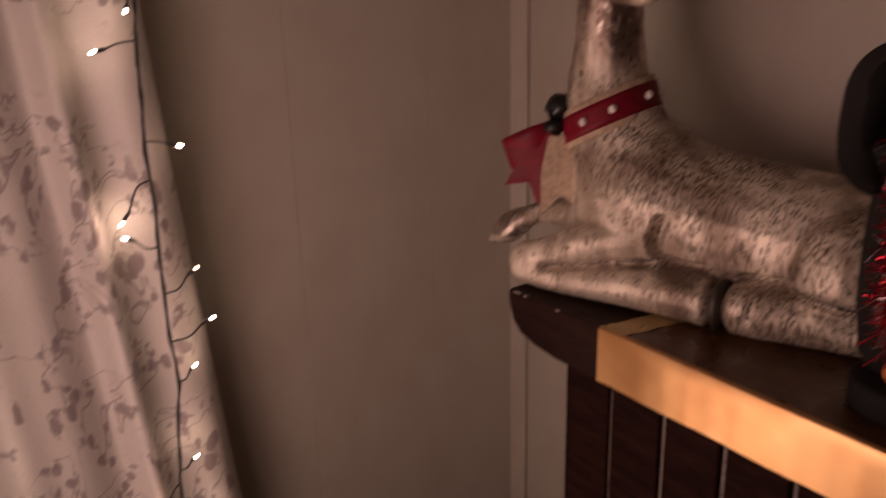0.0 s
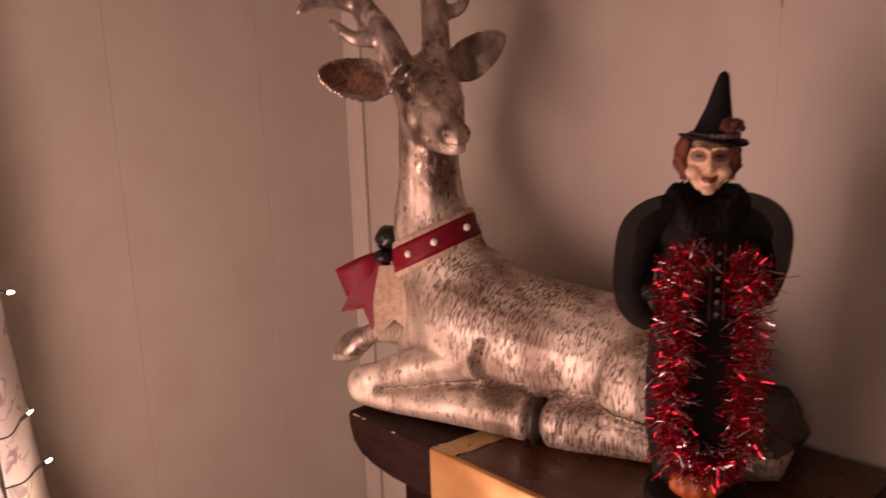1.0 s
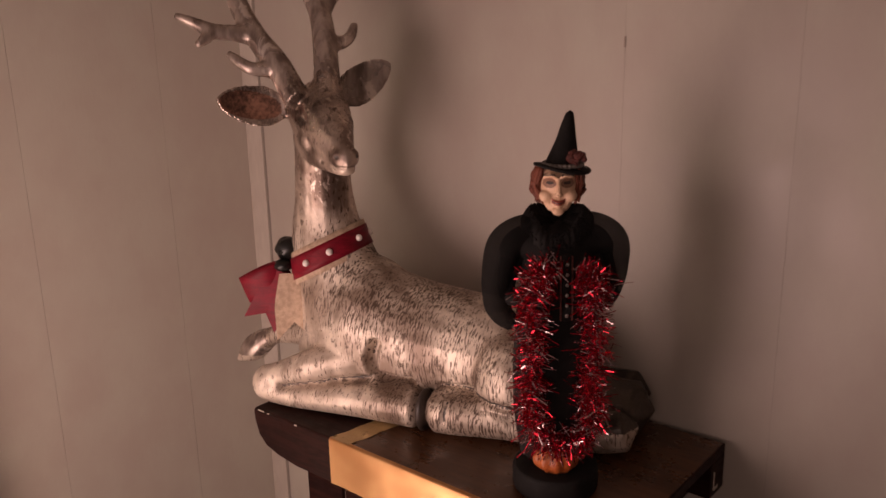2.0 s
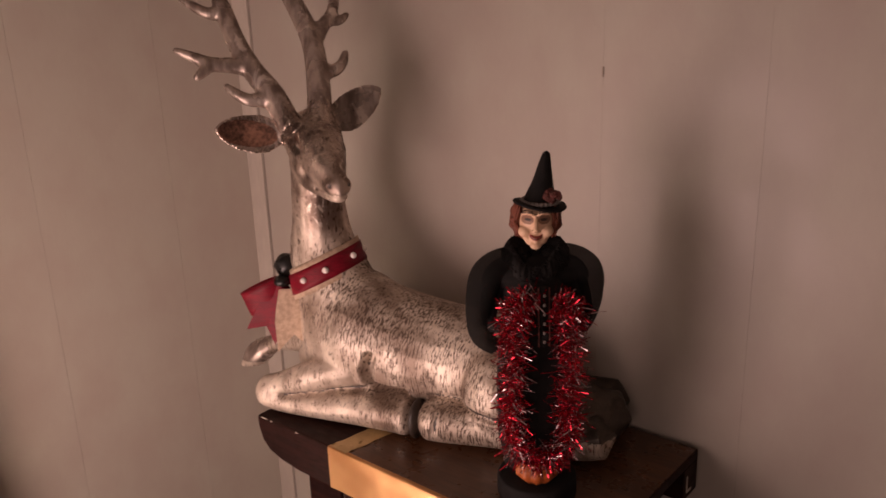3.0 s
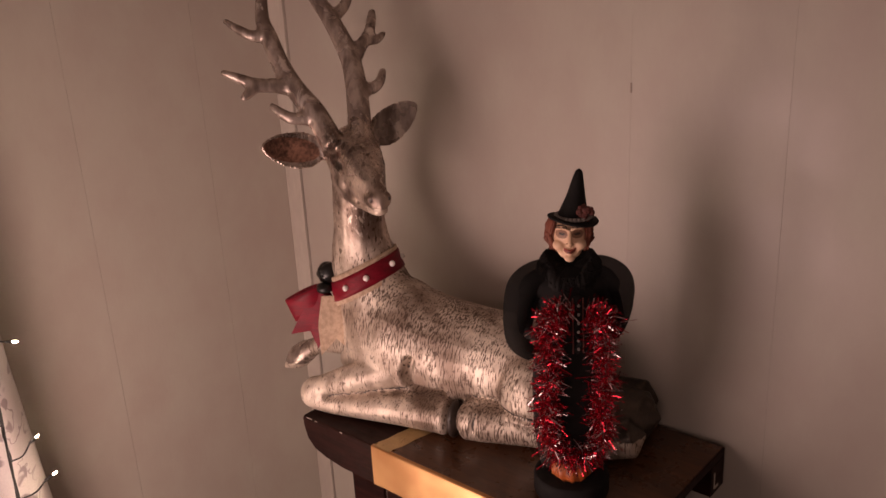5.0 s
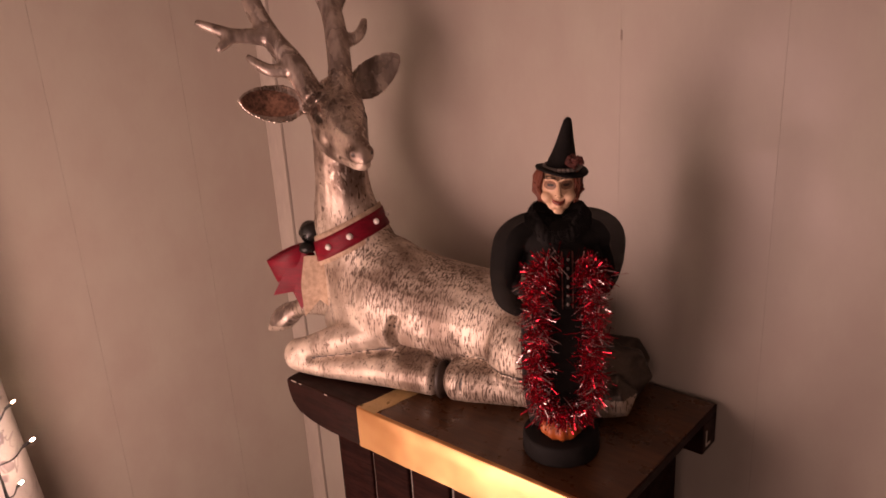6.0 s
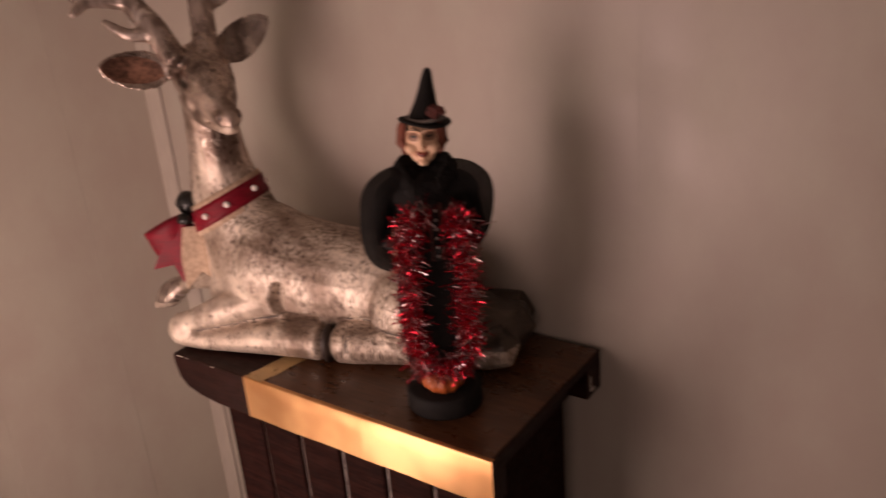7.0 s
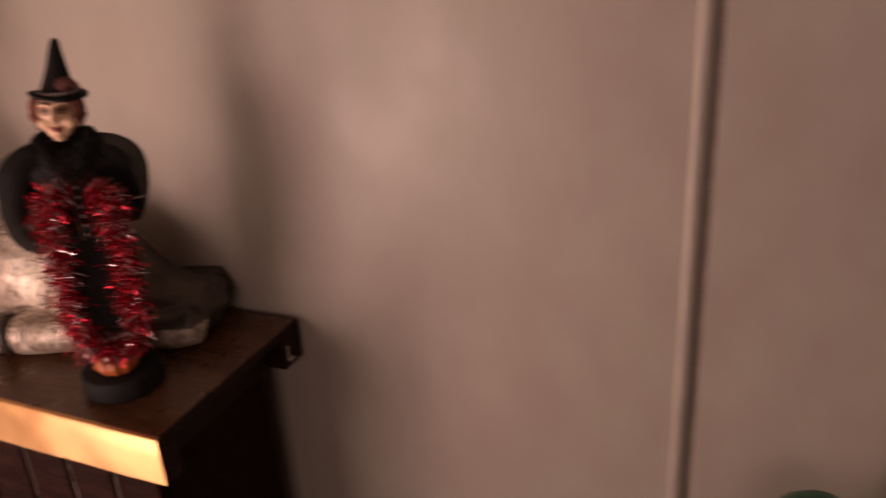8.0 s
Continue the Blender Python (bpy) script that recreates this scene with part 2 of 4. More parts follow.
BULB = glowing("lit_warm_bulb", (1.0, 0.73, 0.52), 400.0)
BULB_DIM = glowing("dim_warm_bulb", (1.0, 0.62, 0.36), 40.0)
GREEN = plain("dark_green_glaze", (0.006, 0.125, 0.062), (0.003, 0.070, 0.034), 25.0, 0.35)


# ---- mesh helpers ----
V = Vector
def part(name, bm, material, parent=None, label="", smooth=False):
    """Links a bmesh as one mesh object, under a thing or part when one is given."""
    mesh = bpy.data.meshes.new(name)
    bmesh.ops.recalc_face_normals(bm, faces=bm.faces)
    if smooth:
        for face in bm.faces:
            face.smooth = True
    bm.to_mesh(mesh)
    bm.free()
    for m in material if isinstance(material, (list, tuple)) else [material]:
        mesh.materials.append(m)
    ob = new(name, mesh)
    if parent:
        ob.parent = parent
        ob.matrix_parent_inverse = Matrix.Translation(-Vector(parent.location)) if not parent.parent else Matrix()
    if label:
        ob["label"] = label
    return ob


def thing(name, at, label, category, group="", kind=""):
    ob = new(name)
    ob.location = at
    ob.empty_display_size = 0.02
    return tagged(ob, label, category, group, kind)


def box(bm, x0, x1, y0, y1, z0, z1, bevel=0.0, index=0):
    made = bmesh.ops.create_cube(bm, size=1.0)["verts"]
    for v in made:
        v.co = Vector(((x0 + x1) / 2 + v.co.x * (x1 - x0), (y0 + y1) / 2 + v.co.y * (y1 - y0), (z0 + z1) / 2 + v.co.z * (z1 - z0)))
    faces = {f for v in made for f in v.link_faces}
    if bevel:
        edges = list({e for v in made for e in v.link_edges})
        faces |= set(bmesh.ops.bevel(bm, geom=edges, offset=bevel, segments=2, profile=0.6, affect="EDGES")["faces"])
    for f in faces:
        if f.is_valid:
            f.material_index = index
    return bm


def solid(x0, x1, y0, y1, z0, z1, bevel=0.0):
    return box(bmesh.new(), x0, x1, y0, y1, z0, z1, bevel)


def glide(points, steps):
    """A smooth line through points (tuples of any length)."""
    rows = [np.array(p, float) for p in points]
    rows = [2 * rows[0] - rows[1], *rows, 2 * rows[-1] - rows[-2]]
    out = []
    for i in range(1, len(rows) - 2):
        a, b, c, d = rows[i - 1:i + 3]
        for k in range(steps):
            u = k / steps
            out.append(0.5 * (2 * b + (c - a) * u + (2 * a - 5 * b + 4 * c - d) * u * u + (3 * b - a - 3 * c + d) * u ** 3))
    return [*out, rows[-2]]


def tube(bm, points, sides=12, steps=4, index=0, up=(0, 0, 1)):
    """A closed tube through (x, y, z, radius[, radius across]) with rounded ends."""
    line = glide([p if len(p) == 5 else (*p, p[3]) for p in points], steps) if steps > 1 else [np.array(p if len(p) == 5 else (*p, p[3]), float) for p in points]
    rings = []
    for i, p in enumerate(line):
        a, b = line[max(i - 1, 0)], line[min(i + 1, len(line) - 1)]
        way = Vector(b[:3] - a[:3]).normalized()
        side = way.cross(Vector(up))
        side = side.normalized() if side.length > 0.05 else way.cross(Vector((1, 0.2, 0))).normalized()
        over = side.cross(way).normalized()
        rings.append([bm.verts.new(Vector(p[:3]) + side * (p[4] * math.cos(q)) + over * (p[3] * math.sin(q))) for q in (2 * math.pi * k / sides for k in range(sides))])
    faces = []
    for r, s in zip(rings, rings[1:]):
        for k in range(sides):
            faces.append(bm.faces.new((r[k], r[(k + 1) % sides], s[(k + 1) % sides], s[k])))
    for ring, at, way in ((rings[0], 0, -1), (rings[-1], -1, 1)):
        a, b = line[at], line[1 if at == 0 else -2]
        out = Vector(a[:3] - b[:3]).normalized()
        tip = bm.verts.new(Vector(line[at][:3]) + out * min(line[at][3], line[at][4]) * 0.7)
        for k in range(sides):
            faces.append(bm.faces.new((ring[k], ring[(k + 1) % sides], tip)))
    for f in faces:
        f.material_index = index
    return bm


def ball(bm, at, sx, sy, sz, turn=None, index=0, u=16, v=12):
    made = bmesh.ops.create_uvsphere(bm, u_segments=u, v_segments=v, radius=1.0)["verts"]
    m = Matrix.Translation(at) @ (turn or Matrix()) @ Matrix.Diagonal((sx, sy, sz, 1))
    for p in made:
        p.co = m @ p.co
    for f in {f for p in made for f in p.link_faces}:
        f.material_index = index
    return bm


def lathe(bm, at, profile, sides=32, index=0, wobble=0.0, ribs=0):
    """A turned form about the upright axis at a place: profile of (radius, height)."""
    rings = []
    for r, z in profile:
        rings.append([bm.verts.new((at[0] + math.cos(q) * r * (1 + wobble * math.cos(ribs * q)), at[1] + math.sin(q) * r * (1 + wobble * math.cos(ribs * q)), at[2] + z))
                      for q in (2 * math.pi * k / sides for k in range(sides))])
    faces = [bm.faces.new((a[k], a[(k + 1) % sides], b[(k + 1) % sides], b[k])) for a, b in zip(rings, rings[1:]) for k in range(sides)]
    faces += [bm.faces.new(rings[0]), bm.faces.new(rings[-1])]
    for f in faces:
        f.material_index = index
    return bm


def blended(bm, name, voxel, rounds):
    """Joins overlapping forms of a bmesh into one smooth skin and returns its mesh."""
    mesh = bpy.data.meshes.new(name)
    bmesh.ops.recalc_face_normals(bm, faces=bm.faces)
    bm.to_mesh(mesh)
    bm.free()
    ob = new(name, mesh)
    mod = ob.modifiers.new("join", "REMESH")
    mod.mode, mod.voxel_size = "VOXEL", voxel
    mod = ob.modifiers.new("round", "SMOOTH")
    mod.factor, mod.iterations = 0.5, rounds
    skin = bpy.data.meshes.new_from_object(ob.evaluated_get(bpy.context.evaluated_depsgraph_get()))
    bpy.data.objects.remove(ob)
    bpy.data.meshes.remove(mesh)
    return skin


# ---- the room ----
WX, WY = 0.824, 0.996        # faces of the wall behind the deer and of the curtain wall
BACK_X, BACK_Y, TOP = -2.6, -2.4, 2.42

tagged(part("floor", solid(BACK_X - 0.1, WX + 0.12, BACK_Y - 0.1, WY + 0.12, -0.06, 0.0), FLOOR), "dark brown varnished wooden board floor", "floor", kind="structure")
tagged(part("ceiling", solid(BACK_X - 0.1, WX + 0.12, BACK_Y - 0.1, WY + 0.12, TOP, TOP + 0.08), CEIL), "plain off-white ceiling of the room", "ceiling", kind="structure")
tagged(part("wall_south", solid(BACK_X, WX, BACK_Y - 0.1, BACK_Y, 0.0, TOP), WALL), "plain greige painted wall", "wall", kind="structure")
tagged(part("wall_west", solid(BACK_X - 0.1, BACK_X, BACK_Y - 0.1, WY + 0.1, 0.0, TOP), WALL), "plain greige painted wall", "wall", kind="structure")

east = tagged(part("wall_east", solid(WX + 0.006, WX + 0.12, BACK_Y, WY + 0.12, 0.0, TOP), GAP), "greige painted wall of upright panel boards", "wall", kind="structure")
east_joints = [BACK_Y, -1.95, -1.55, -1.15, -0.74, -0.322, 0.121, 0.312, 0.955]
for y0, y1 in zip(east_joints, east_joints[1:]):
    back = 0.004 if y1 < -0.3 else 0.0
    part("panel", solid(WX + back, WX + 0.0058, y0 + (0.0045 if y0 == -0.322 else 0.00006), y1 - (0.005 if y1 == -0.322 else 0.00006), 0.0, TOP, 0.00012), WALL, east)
north = tagged(part("wall_north", solid(BACK_X, WX + 0.006, WY + 0.006, WY + 0.12, 0.0, TOP), GAP), "greige painted wall of upright panel boards", "wall", kind="structure")
north_joints = [BACK_X, -2.1, -1.7, -1.29, -0.88, -0.43, -0.20, 0.02, 0.235, 0.452, 0.668, WX - 0.001]
for x0, x1 in zip(north_joints, north_joints[1:]):
    part("panel", solid(x0 + 0.0002, x1 - 0.0002, WY, WY + 0.0058, 0.0, TOP, 0.0005), WALL_BRIGHTENED, north)

tagged(part("corner_trim", solid(WX - 0.005, WX + 0.0058, 0.9565, WY - 0.0002, 0.0, TOP, 0.0015), TRIM), "narrow pale painted corner trim board", "trim", kind="structure")
bm = bmesh.new()
lathe(bm, (0, 0, 0), [(0.0078, 0.0), (0.0078, TOP)], 12)
for v in bm.verts:
    v.co.x = WX + 0.001 + v.co.x * 0.9
    v.co.y = -0.3085 + v.co.y
tagged(part("wall_bead_trim", bm, TRIM, smooth=False), "pale half-round bead on the panel joint", "trim", kind="structure")
bm = bmesh.new()
box(bm, WX - 0.0012, WX + 0.001, 0.3108, 0.3130, 1.400, 1.412, 0.0004)
tagged(part("nail", bm, GAP), "small dark nail in the wall panel joint", "nail")

# ---- the curtain and its lights ----
CY = 0.925


def curtain_y(x, z):
    """Depth of the hanging cloth at a place, folds deeper towards the hem."""
    deep = 0.75 + 0.25 * (2.1 - z) / 2.1
    calm = 0.4 + 0.6 / (1 + math.exp((x - 0.02) / 0.03))
    fold = calm * (0.026 * math.sin(x * 43.0 + 0.35 * math.sin(z * 1.7) + 1.1) + 0.010 * math.sin(x * 97.0 + 0.9 * z) + 0.006 * math.sin(x * 23.0 - 2.0 * z))
    ridge = 0.038 * math.exp(-((x - 0.160 - 0.006 * math.sin(z * 3.1)) / 0.0125) ** 2)
    return CY - 0.008 + fold * deep - ridge


bm = bmesh.new()
COLS, ROWS_UP = 230, 60
grid = []
for j in range(ROWS_UP + 1):
    z = 0.04 + 2.1 * j / ROWS_UP
    edge = 0.262 + 0.075 * max(0.0, 1.28 - z) ** 1.1
    row = []
    for i in range(COLS + 1):
        x = -0.95 + (edge + 0.95) * i / COLS
        y = curtain_y(x - (edge - 0.262) * (i / COLS) ** 2, z)
        curl = max(0.0, (x - edge + 0.018) / 0.018)
        row.append(bm.verts.new((x, min(y + 0.012 * curl ** 2, WY - 0.006), z)))
    grid.append(row)
for a, b in zip(grid, grid[1:]):
    for i in range(COLS):
        bm.faces.new((a[i], a[i + 1], b[i + 1], b[i]))
curtain = part("curtain", bm, CLOTH, smooth=True)
mod = curtain.modifiers.new("cloth", "SOLIDIFY")
mod.thickness = 0.0016
tagged(curtain, "off-white curtain printed with mauve floral sprigs", "curtain")

tagged(part("curtain_rail", tube(bmesh.new(), [(-1.1, CY, 2.15, 0.012), (0.42, CY, 2.15, 0.012)], 12, 1), DARK_WOOD, smooth=True), "slim dark rail from which the curtain hangs", "curtain rail")

string = thing("string_lights", (0.245, 0.892, 0.0), "dark wire of small warm white lights hanging on a curtain", "string lights", "strings of lights on the curtain")
WIRE_Y = 0.882


def wire_x(z):
    return float(np.interp(z, [0.2, 0.60, 0.73, 0.86, 1.10, 1.28, 2.1], [0.226, 0.221, 0.222, 0.234, 0.235, 0.242, 0.240])) + 0.0015 * math.sin(z * 31.0)


bm = bmesh.new()
for shift in (0.0, 0.0022):
    tube(bm, [(wire_x(z) + shift * math.sin(z * 60), WIRE_Y + shift * math.cos(z * 60), z, 0.0016) for z in (0.2 + 0.03 * k for k in range(60))], 6, 1)
part("wire", bm, WIRE, string, smooth=True)
# height of each lead on the wire, bulb's offset from it across, up and towards the room, and how it glows
LEADS = [(1.290, -0.011, -0.016, 0, 1), (1.243, -0.044, -0.007, 0, 1), (1.141, 0.029, -0.006, 0, 1), (1.100, -0.034, -0.039, 0.010, 1), (1.025, -0.032, 0.017, 0.008, 1), (0.972, 0.033, 0.024, 0, 0), (0.914, 0.043, 0.020, 0, 1),
         (0.864, 0.016, 0.018, 0, 1), (0.752, 0.017, 0.016, 0, 1), (0.734, -0.020, -0.012, 0, 0), (0.640, 0.03, 0.02, 0, 1), (0.56, -0.03, 0.01, 0, 1), (0.47, 0.03, 0.02, 0, 1), (1.41, 0.03, 0.01, 0, 1), (1.5, -0.03, 0.0, 0, 1), (1.6, 0.03, 0.02, 0, 1), (1.72, -0.03, 0.02, 0, 1)]


def hang_light(parent, base, off, lit):
    """One lead with its lamp: a bent dark wire, a dark holder and a small bulb."""
    a, o = Vector(base), Vector(off)
    side = Vector((o.x * 0.45, o.y * 0.5, o.z * 0.15))
    bm = bmesh.new()
    b = a + o * 0.78
    tube(bm, [(*a, 0.0011), (*(a + side), 0.0011), (*b, 0.0012)], 6, 4)
    tube(bm, [(*b, 0.0021), (*(a + o), 0.0023)], 8, 1)
    lead = part("lamp_lead", bm, WIRE, parent, smooth=True)
    way = (a + o - b).normalized()
    bm = bmesh.new()
    tip = a + o
    tube(bm, [(*tip, 0.0013), (*(tip + way * 0.0034), 0.0015), (*(tip + way * 0.0058), 0.0009)], 8, 2)
    bulb = part("bulb", bm, BULB if lit else BULB_DIM, None, "lit warm bulb" if lit else "dim bulb", smooth=True)
    bulb.parent = lead
    return lead


for z, dx, dz, dy, lit in LEADS:
    lead = hang_light(string, (wire_x(z), WIRE_Y, z), (dx, dy - 0.012, dz), lit)

# more of the same lights out of view, added to light curtain, tape and deer
unseen_string = thing("string_lights", (-0.2, 0.88, 0.0), "dark wire of small warm white lights hanging on a curtain", "string lights", "strings of lights on the curtain")
bm = bmesh.new()
line = [(-0.06 + 0.16 * math.sin(k * 0.55), 0.80 + 0.03 * math.sin(k * 0.37), 0.22 + 0.30 * k / 40 + 0.03 * math.cos(k * 1.3), 0.0016) for k in range(41)]
tube(bm, line, 6, 2)
tube(bm, [(*line[-1][:3], 0.0016), (-0.02, 0.83, 0.62, 0.0016), (0.004, 0.835, 1.0, 0.0016), (0.004, 0.840, 1.6, 0.0016), (0.004, 0.900, 2.11, 0.0016), (0.004, 0.925, 2.1625, 0.0016)], 6, 6)
part("wire", bm, WIRE, unseen_string, smooth=True)
for k, (x, y, z, r) in enumerate(line):
    if k % 3 == 0:
        hang_light(unseen_string, (x, y, z), (0.026 * (1 if k % 4 else -1), -0.012, 0.018), 1)
bm = bmesh.new()
low = [(*line[0][:3], 0.0016)] + [(-0.26 - 0.055 * k, 0.845, 0.31 + 0.09 * math.sin(k * 2.1), 0.0016) for k in range(8)]
tube(bm, low, 6, 3)
part("wire", bm, WIRE, unseen_string, smooth=True)
for x, y, z, r in low[1:]:
    hang_light(unseen_string, (x, y, z), (0.02, -0.012, 0.018), 1)
for k in range(14):
    hang_light(unseen_string, (float(np.interp(0.72 + 0.062 * k, [0.72, 1.0], [-0.012, 0.004])), 0.834, 0.72 + 0.062 * k), (0.026 * (1 if k % 2 else -1), -0.012, 0.018), 1)

# ---- the slatted cabinet under the shelf board ----
BX0, BX1, BY0, BY1, BZ0, BZ1 = 0.549, 0.812, 0.164, 0.672, 0.909, 0.9665
cabinet = thing("slatted_cabinet", (0.66, 0.385, 0.0), "dark mahogany slatted cabinet under a thick top board", "cabinet")
part("body", solid(0.566, 0.763, 0.192, 0.580, 0.0, BZ0 + 0.0005, 0.002), DARK_WOOD, cabinet)
for y in (0.5505, 0.485, 0.418, 0.3495, 0.2815, 0.2145):
    part("slat", solid(0.5545, 0.5658, y - 0.0305, y + 0.0305, 0.02, BZ0 - 0.0005, 0.003), DARK_WOOD, cabinet)
# beads coloured lighter than the slats, standing in for highlights on their edges
for y in (0.5178, 0.4515, 0.3838, 0.3155, 0.248):
    bm = bmesh.new()
    tube(bm, [(0.5605, y, 0.03, 0.0026), (0.5605, y, BZ0 - 0.004, 0.0026)], 8, 1)
    part("bead", bm, BEAD, cabinet, "grey-brown bead between slats with painted highlight", smooth=True)

# thick top board with a rounded lower end
board = thing("shelf_board", (0.68, 0.415, BZ0), "thick dark brown varnished board with worn chipped edges", "shelf")
END = 0.1915
profile = [(END, BZ1), (END, BZ0), (0.592, BZ0), (0.626, BZ0 + 0.003), (0.650, BZ0 + 0.010), (0.663, BZ0 + 0.022), (0.669, BZ0 + 0.040), (BY1 - 0.002, BZ1 - 0.004), (BY1 - 0.005, BZ1)]
bm = bmesh.new()
front = [bm.verts.new((BX0, y, z)) for y, z in profile]
rear = [bm.verts.new((BX1, y, z)) for y, z in profile]
bm.faces.new(front), bm.faces.new(rear)
for i in range(len(profile)):
    j = (i + 1) % len(profile)
    f = bm.faces.new((front[i], front[j], rear[j], rear[i]))
bmesh.ops.bevel(bm, geom=[e for e in bm.edges if abs(e.verts[0].co.x - e.verts[1].co.x) < 1e-5], offset=0.0022, segments=2, profile=0.6, affect="EDGES")
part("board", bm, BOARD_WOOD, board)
part("end_plate", solid(BX0, BX1, BY0, END - 0.0003, BZ1 - 0.011, BZ1, 0.0015), BOARD_WOOD, board)
part("end_fascia", solid(BX0, BX0 + 0.026, BY0, END - 0.0003, BZ0, BZ1 - 0.0113, 0.0012), BOARD_WOOD, board)
part("end_batten", solid(0.774, BX1, BY0, END - 0.0003, BZ0 + 0.004, BZ1 - 0.0113, 0.0015), BOARD_WOOD, board)
# chips along the edges and the lighter brown top
for y, z, w in ((0.655, BZ1 - 0.0012, 0.011), (0.641, BZ1 - 0.0014, 0.004), (0.590, BZ1 - 0.0014, 0.005)):
    part("paint_chip", solid(BX0 - 0.0004, BX0 + 0.0016, y - w / 2, y + w / 2, z - 0.0008, z + 0.0003, 0.0002), CHIP, board, "pale chipped edge")
part("paint_chip", solid(0.782, 0.7845, BY0 - 0.0005, BY0 + 0.001, BZ0 + 0.012, BZ0 + 0.034, 0.0003), CHIP, board, "pale chipped edge")
part("paint_chip", solid(0.784, 0.795, BY0 - 0.0005, BY0 + 0.001, BZ0 + 0.011, BZ0 + 0.0145, 0.0003), CHIP, board, "pale chipped edge")
part("lighter_top", solid(BX0 + 0.0015, BX1 - 0.003, BY0 + 0.002, 0.512, BZ1 - 0.001, BZ1 + 0.0008, 0.0004), TOP_WOOD, board, "lighter brown varnish on the top")

tape = thing("gold_tape", (BX0, 0.345, BZ0), "shiny gold foil tape along the front edge of the board", "tape")
bm = bmesh.new()
N = 46
rows = []
for k in range(N + 1):
    y = BY0 - 0.0008 + (0.531 - BY0) * k / N
    w = 0.0002 * math.sin(k * 1.9) + 0.0005 * math.sin(k * 0.45 + 1)
    rows.append([bm.verts.new(p) for p in ((BX0 + 0.004, y, BZ1 + 0.0010 + 0.3 * w), (BX0 - 0.0004, y, BZ1 + 0.0010 + 0.3 * w), (BX0 - 0.0016, y, BZ1 - 0.0012), (BX0 - 0.0017 + w * 0.5, y, BZ1 - 0.020), (BX0 - 0.0017 + w, y, BZ1 - 0.040), (BX0 - 0.0014, y, BZ0 + 0.0005 + w))])
for a, b in zip(rows, rows[1:]):
    for i in range(5):
        bm.faces.new((a[i], a[i + 1], b[i + 1], b[i]))
part("front_band", bm, GOLD, tape, smooth=True)
bm = bmesh.new()
for k in range(13):
    x, sway = BX0 - 0.0002 + 0.125 * k / 12, 0.0008 * math.sin(k * 1.7)
    lift = BZ1 + 0.0016 + 0.0004 * math.sin(k * 2.3)
    row = [bm.verts.new((x, 0.5285 - 0.17 * (x - BX0) + sway, lift)), bm.verts.new((x, 0.4985 - 0.17 * (x - BX0) + sway * 1.5, lift))]
    if k:
        bm.faces.new((last[0], last[1], row[1], row[0]))
    last = row
part("top_strip", bm, GOLD_DULL, tape, "dull folded end of the tape")

# ---- the reindeer figure ----
DO, DD, DN = Vector((0.615, 0.685, 0.967)), Vector((0.298, -0.955, 0)), Vector((0.955, 0.298, 0))
HC, HL, HF = Vector((0.633, 0.615, 0.0)), Vector((-0.866, 0.5, 0)), Vector((-0.5, -0.866, 0))


def dp(s, w, z):
    """A place on the lying body: along it from the knee, across to the wall, up from the board."""
    return DO + DD * s + DN * w + Vector((0, 0, z))


def hp(l, f, z):
    """A place on the turned head: to its side, forward along the face, and height."""
    return HC + HL * l + HF * f + Vector((0, 0, z))


def along(rows, where):
    return [(*where(*r[:3]), *r[3:]) for r in rows]


bm = bmesh.new()
# trunk: along, across, height, half height, half width
tube(bm, along([(0.047, 0.025, 0.112, 0.018, 0.012), (0.054, 0.025, 0.106, 0.050, 0.034), (0.071, 0.025, 0.094, 0.084, 0.058), (0.110, 0.025, 0.090, 0.096, 0.074), (0.165, 0.025, 0.082, 0.080, 0.070), (0.245, 0.025, 0.076, 0.073, 0.068), (0.315, 0.022, 0.072, 0.068, 0.070), (0.365, 0.019, 0.052, 0.047, 0.058), (0.405, 0.017, 0.038, 0.034, 0.050), (0.435, 0.016, 0.033, 0.030, 0.046), (0.459, 0.015, 0.034, 0.030, 0.042)], dp), 20, 4)
# neck
tube(bm, along([(0.096, 0.025, 0.105, 0.069), (0.077, 0.028, 0.155, 0.056), (0.060, 0.030, 0.205, 0.047), (0.060, 0.026, 0.255, 0.037), (0.066, 0.014, 0.310, 0.033), (0.071, 0.006, 0.350, 0.030)], dp), 18, 4, up=DN)
# near foreleg: upper arm, folded shank, hoof
tube(bm, along([(0.144, -0.008, 0.066, 0.016), (0.124, -0.023, 0.066, 0.0240), (0.095, -0.034, 0.062, 0.0230), (0.068, -0.043, 0.056, 0.0210), (0.034, -0.047, 0.044, 0.0168), (0.010, -0.047, 0.034, 0.0165)], dp), 14, 4)
tube(bm, along([(0.012, -0.047, 0.021, 0.0195), (0.045, -0.048, 0.0165, 0.0170), (0.120, -0.048, 0.0215, 0.0205), (0.180, -0.048, 0.0245, 0.0235), (0.212, -0.048, 0.0250, 0.0250)], dp), 14, 4)
ball(bm, dp(0.007, -0.047, 0.027), 0.022, 0.020, 0.0235)
# near hind leg: thigh, shank along the board, hock
ball(bm, dp(0.330, -0.017, 0.066), 0.060, 0.056, 0.062, Matrix.Rotation(math.radians(17.3), 4, "Z"))
tube(bm, along([(0.237, -0.050, 0.025, 0.025), (0.265, -0.048, 0.027, 0.027), (0.33, -0.044, 0.024, 0.022), (0.42, -0.036, 0.024, 0.024), (0.452, -0.030, 0.030, 0.026)], dp), 14, 4)
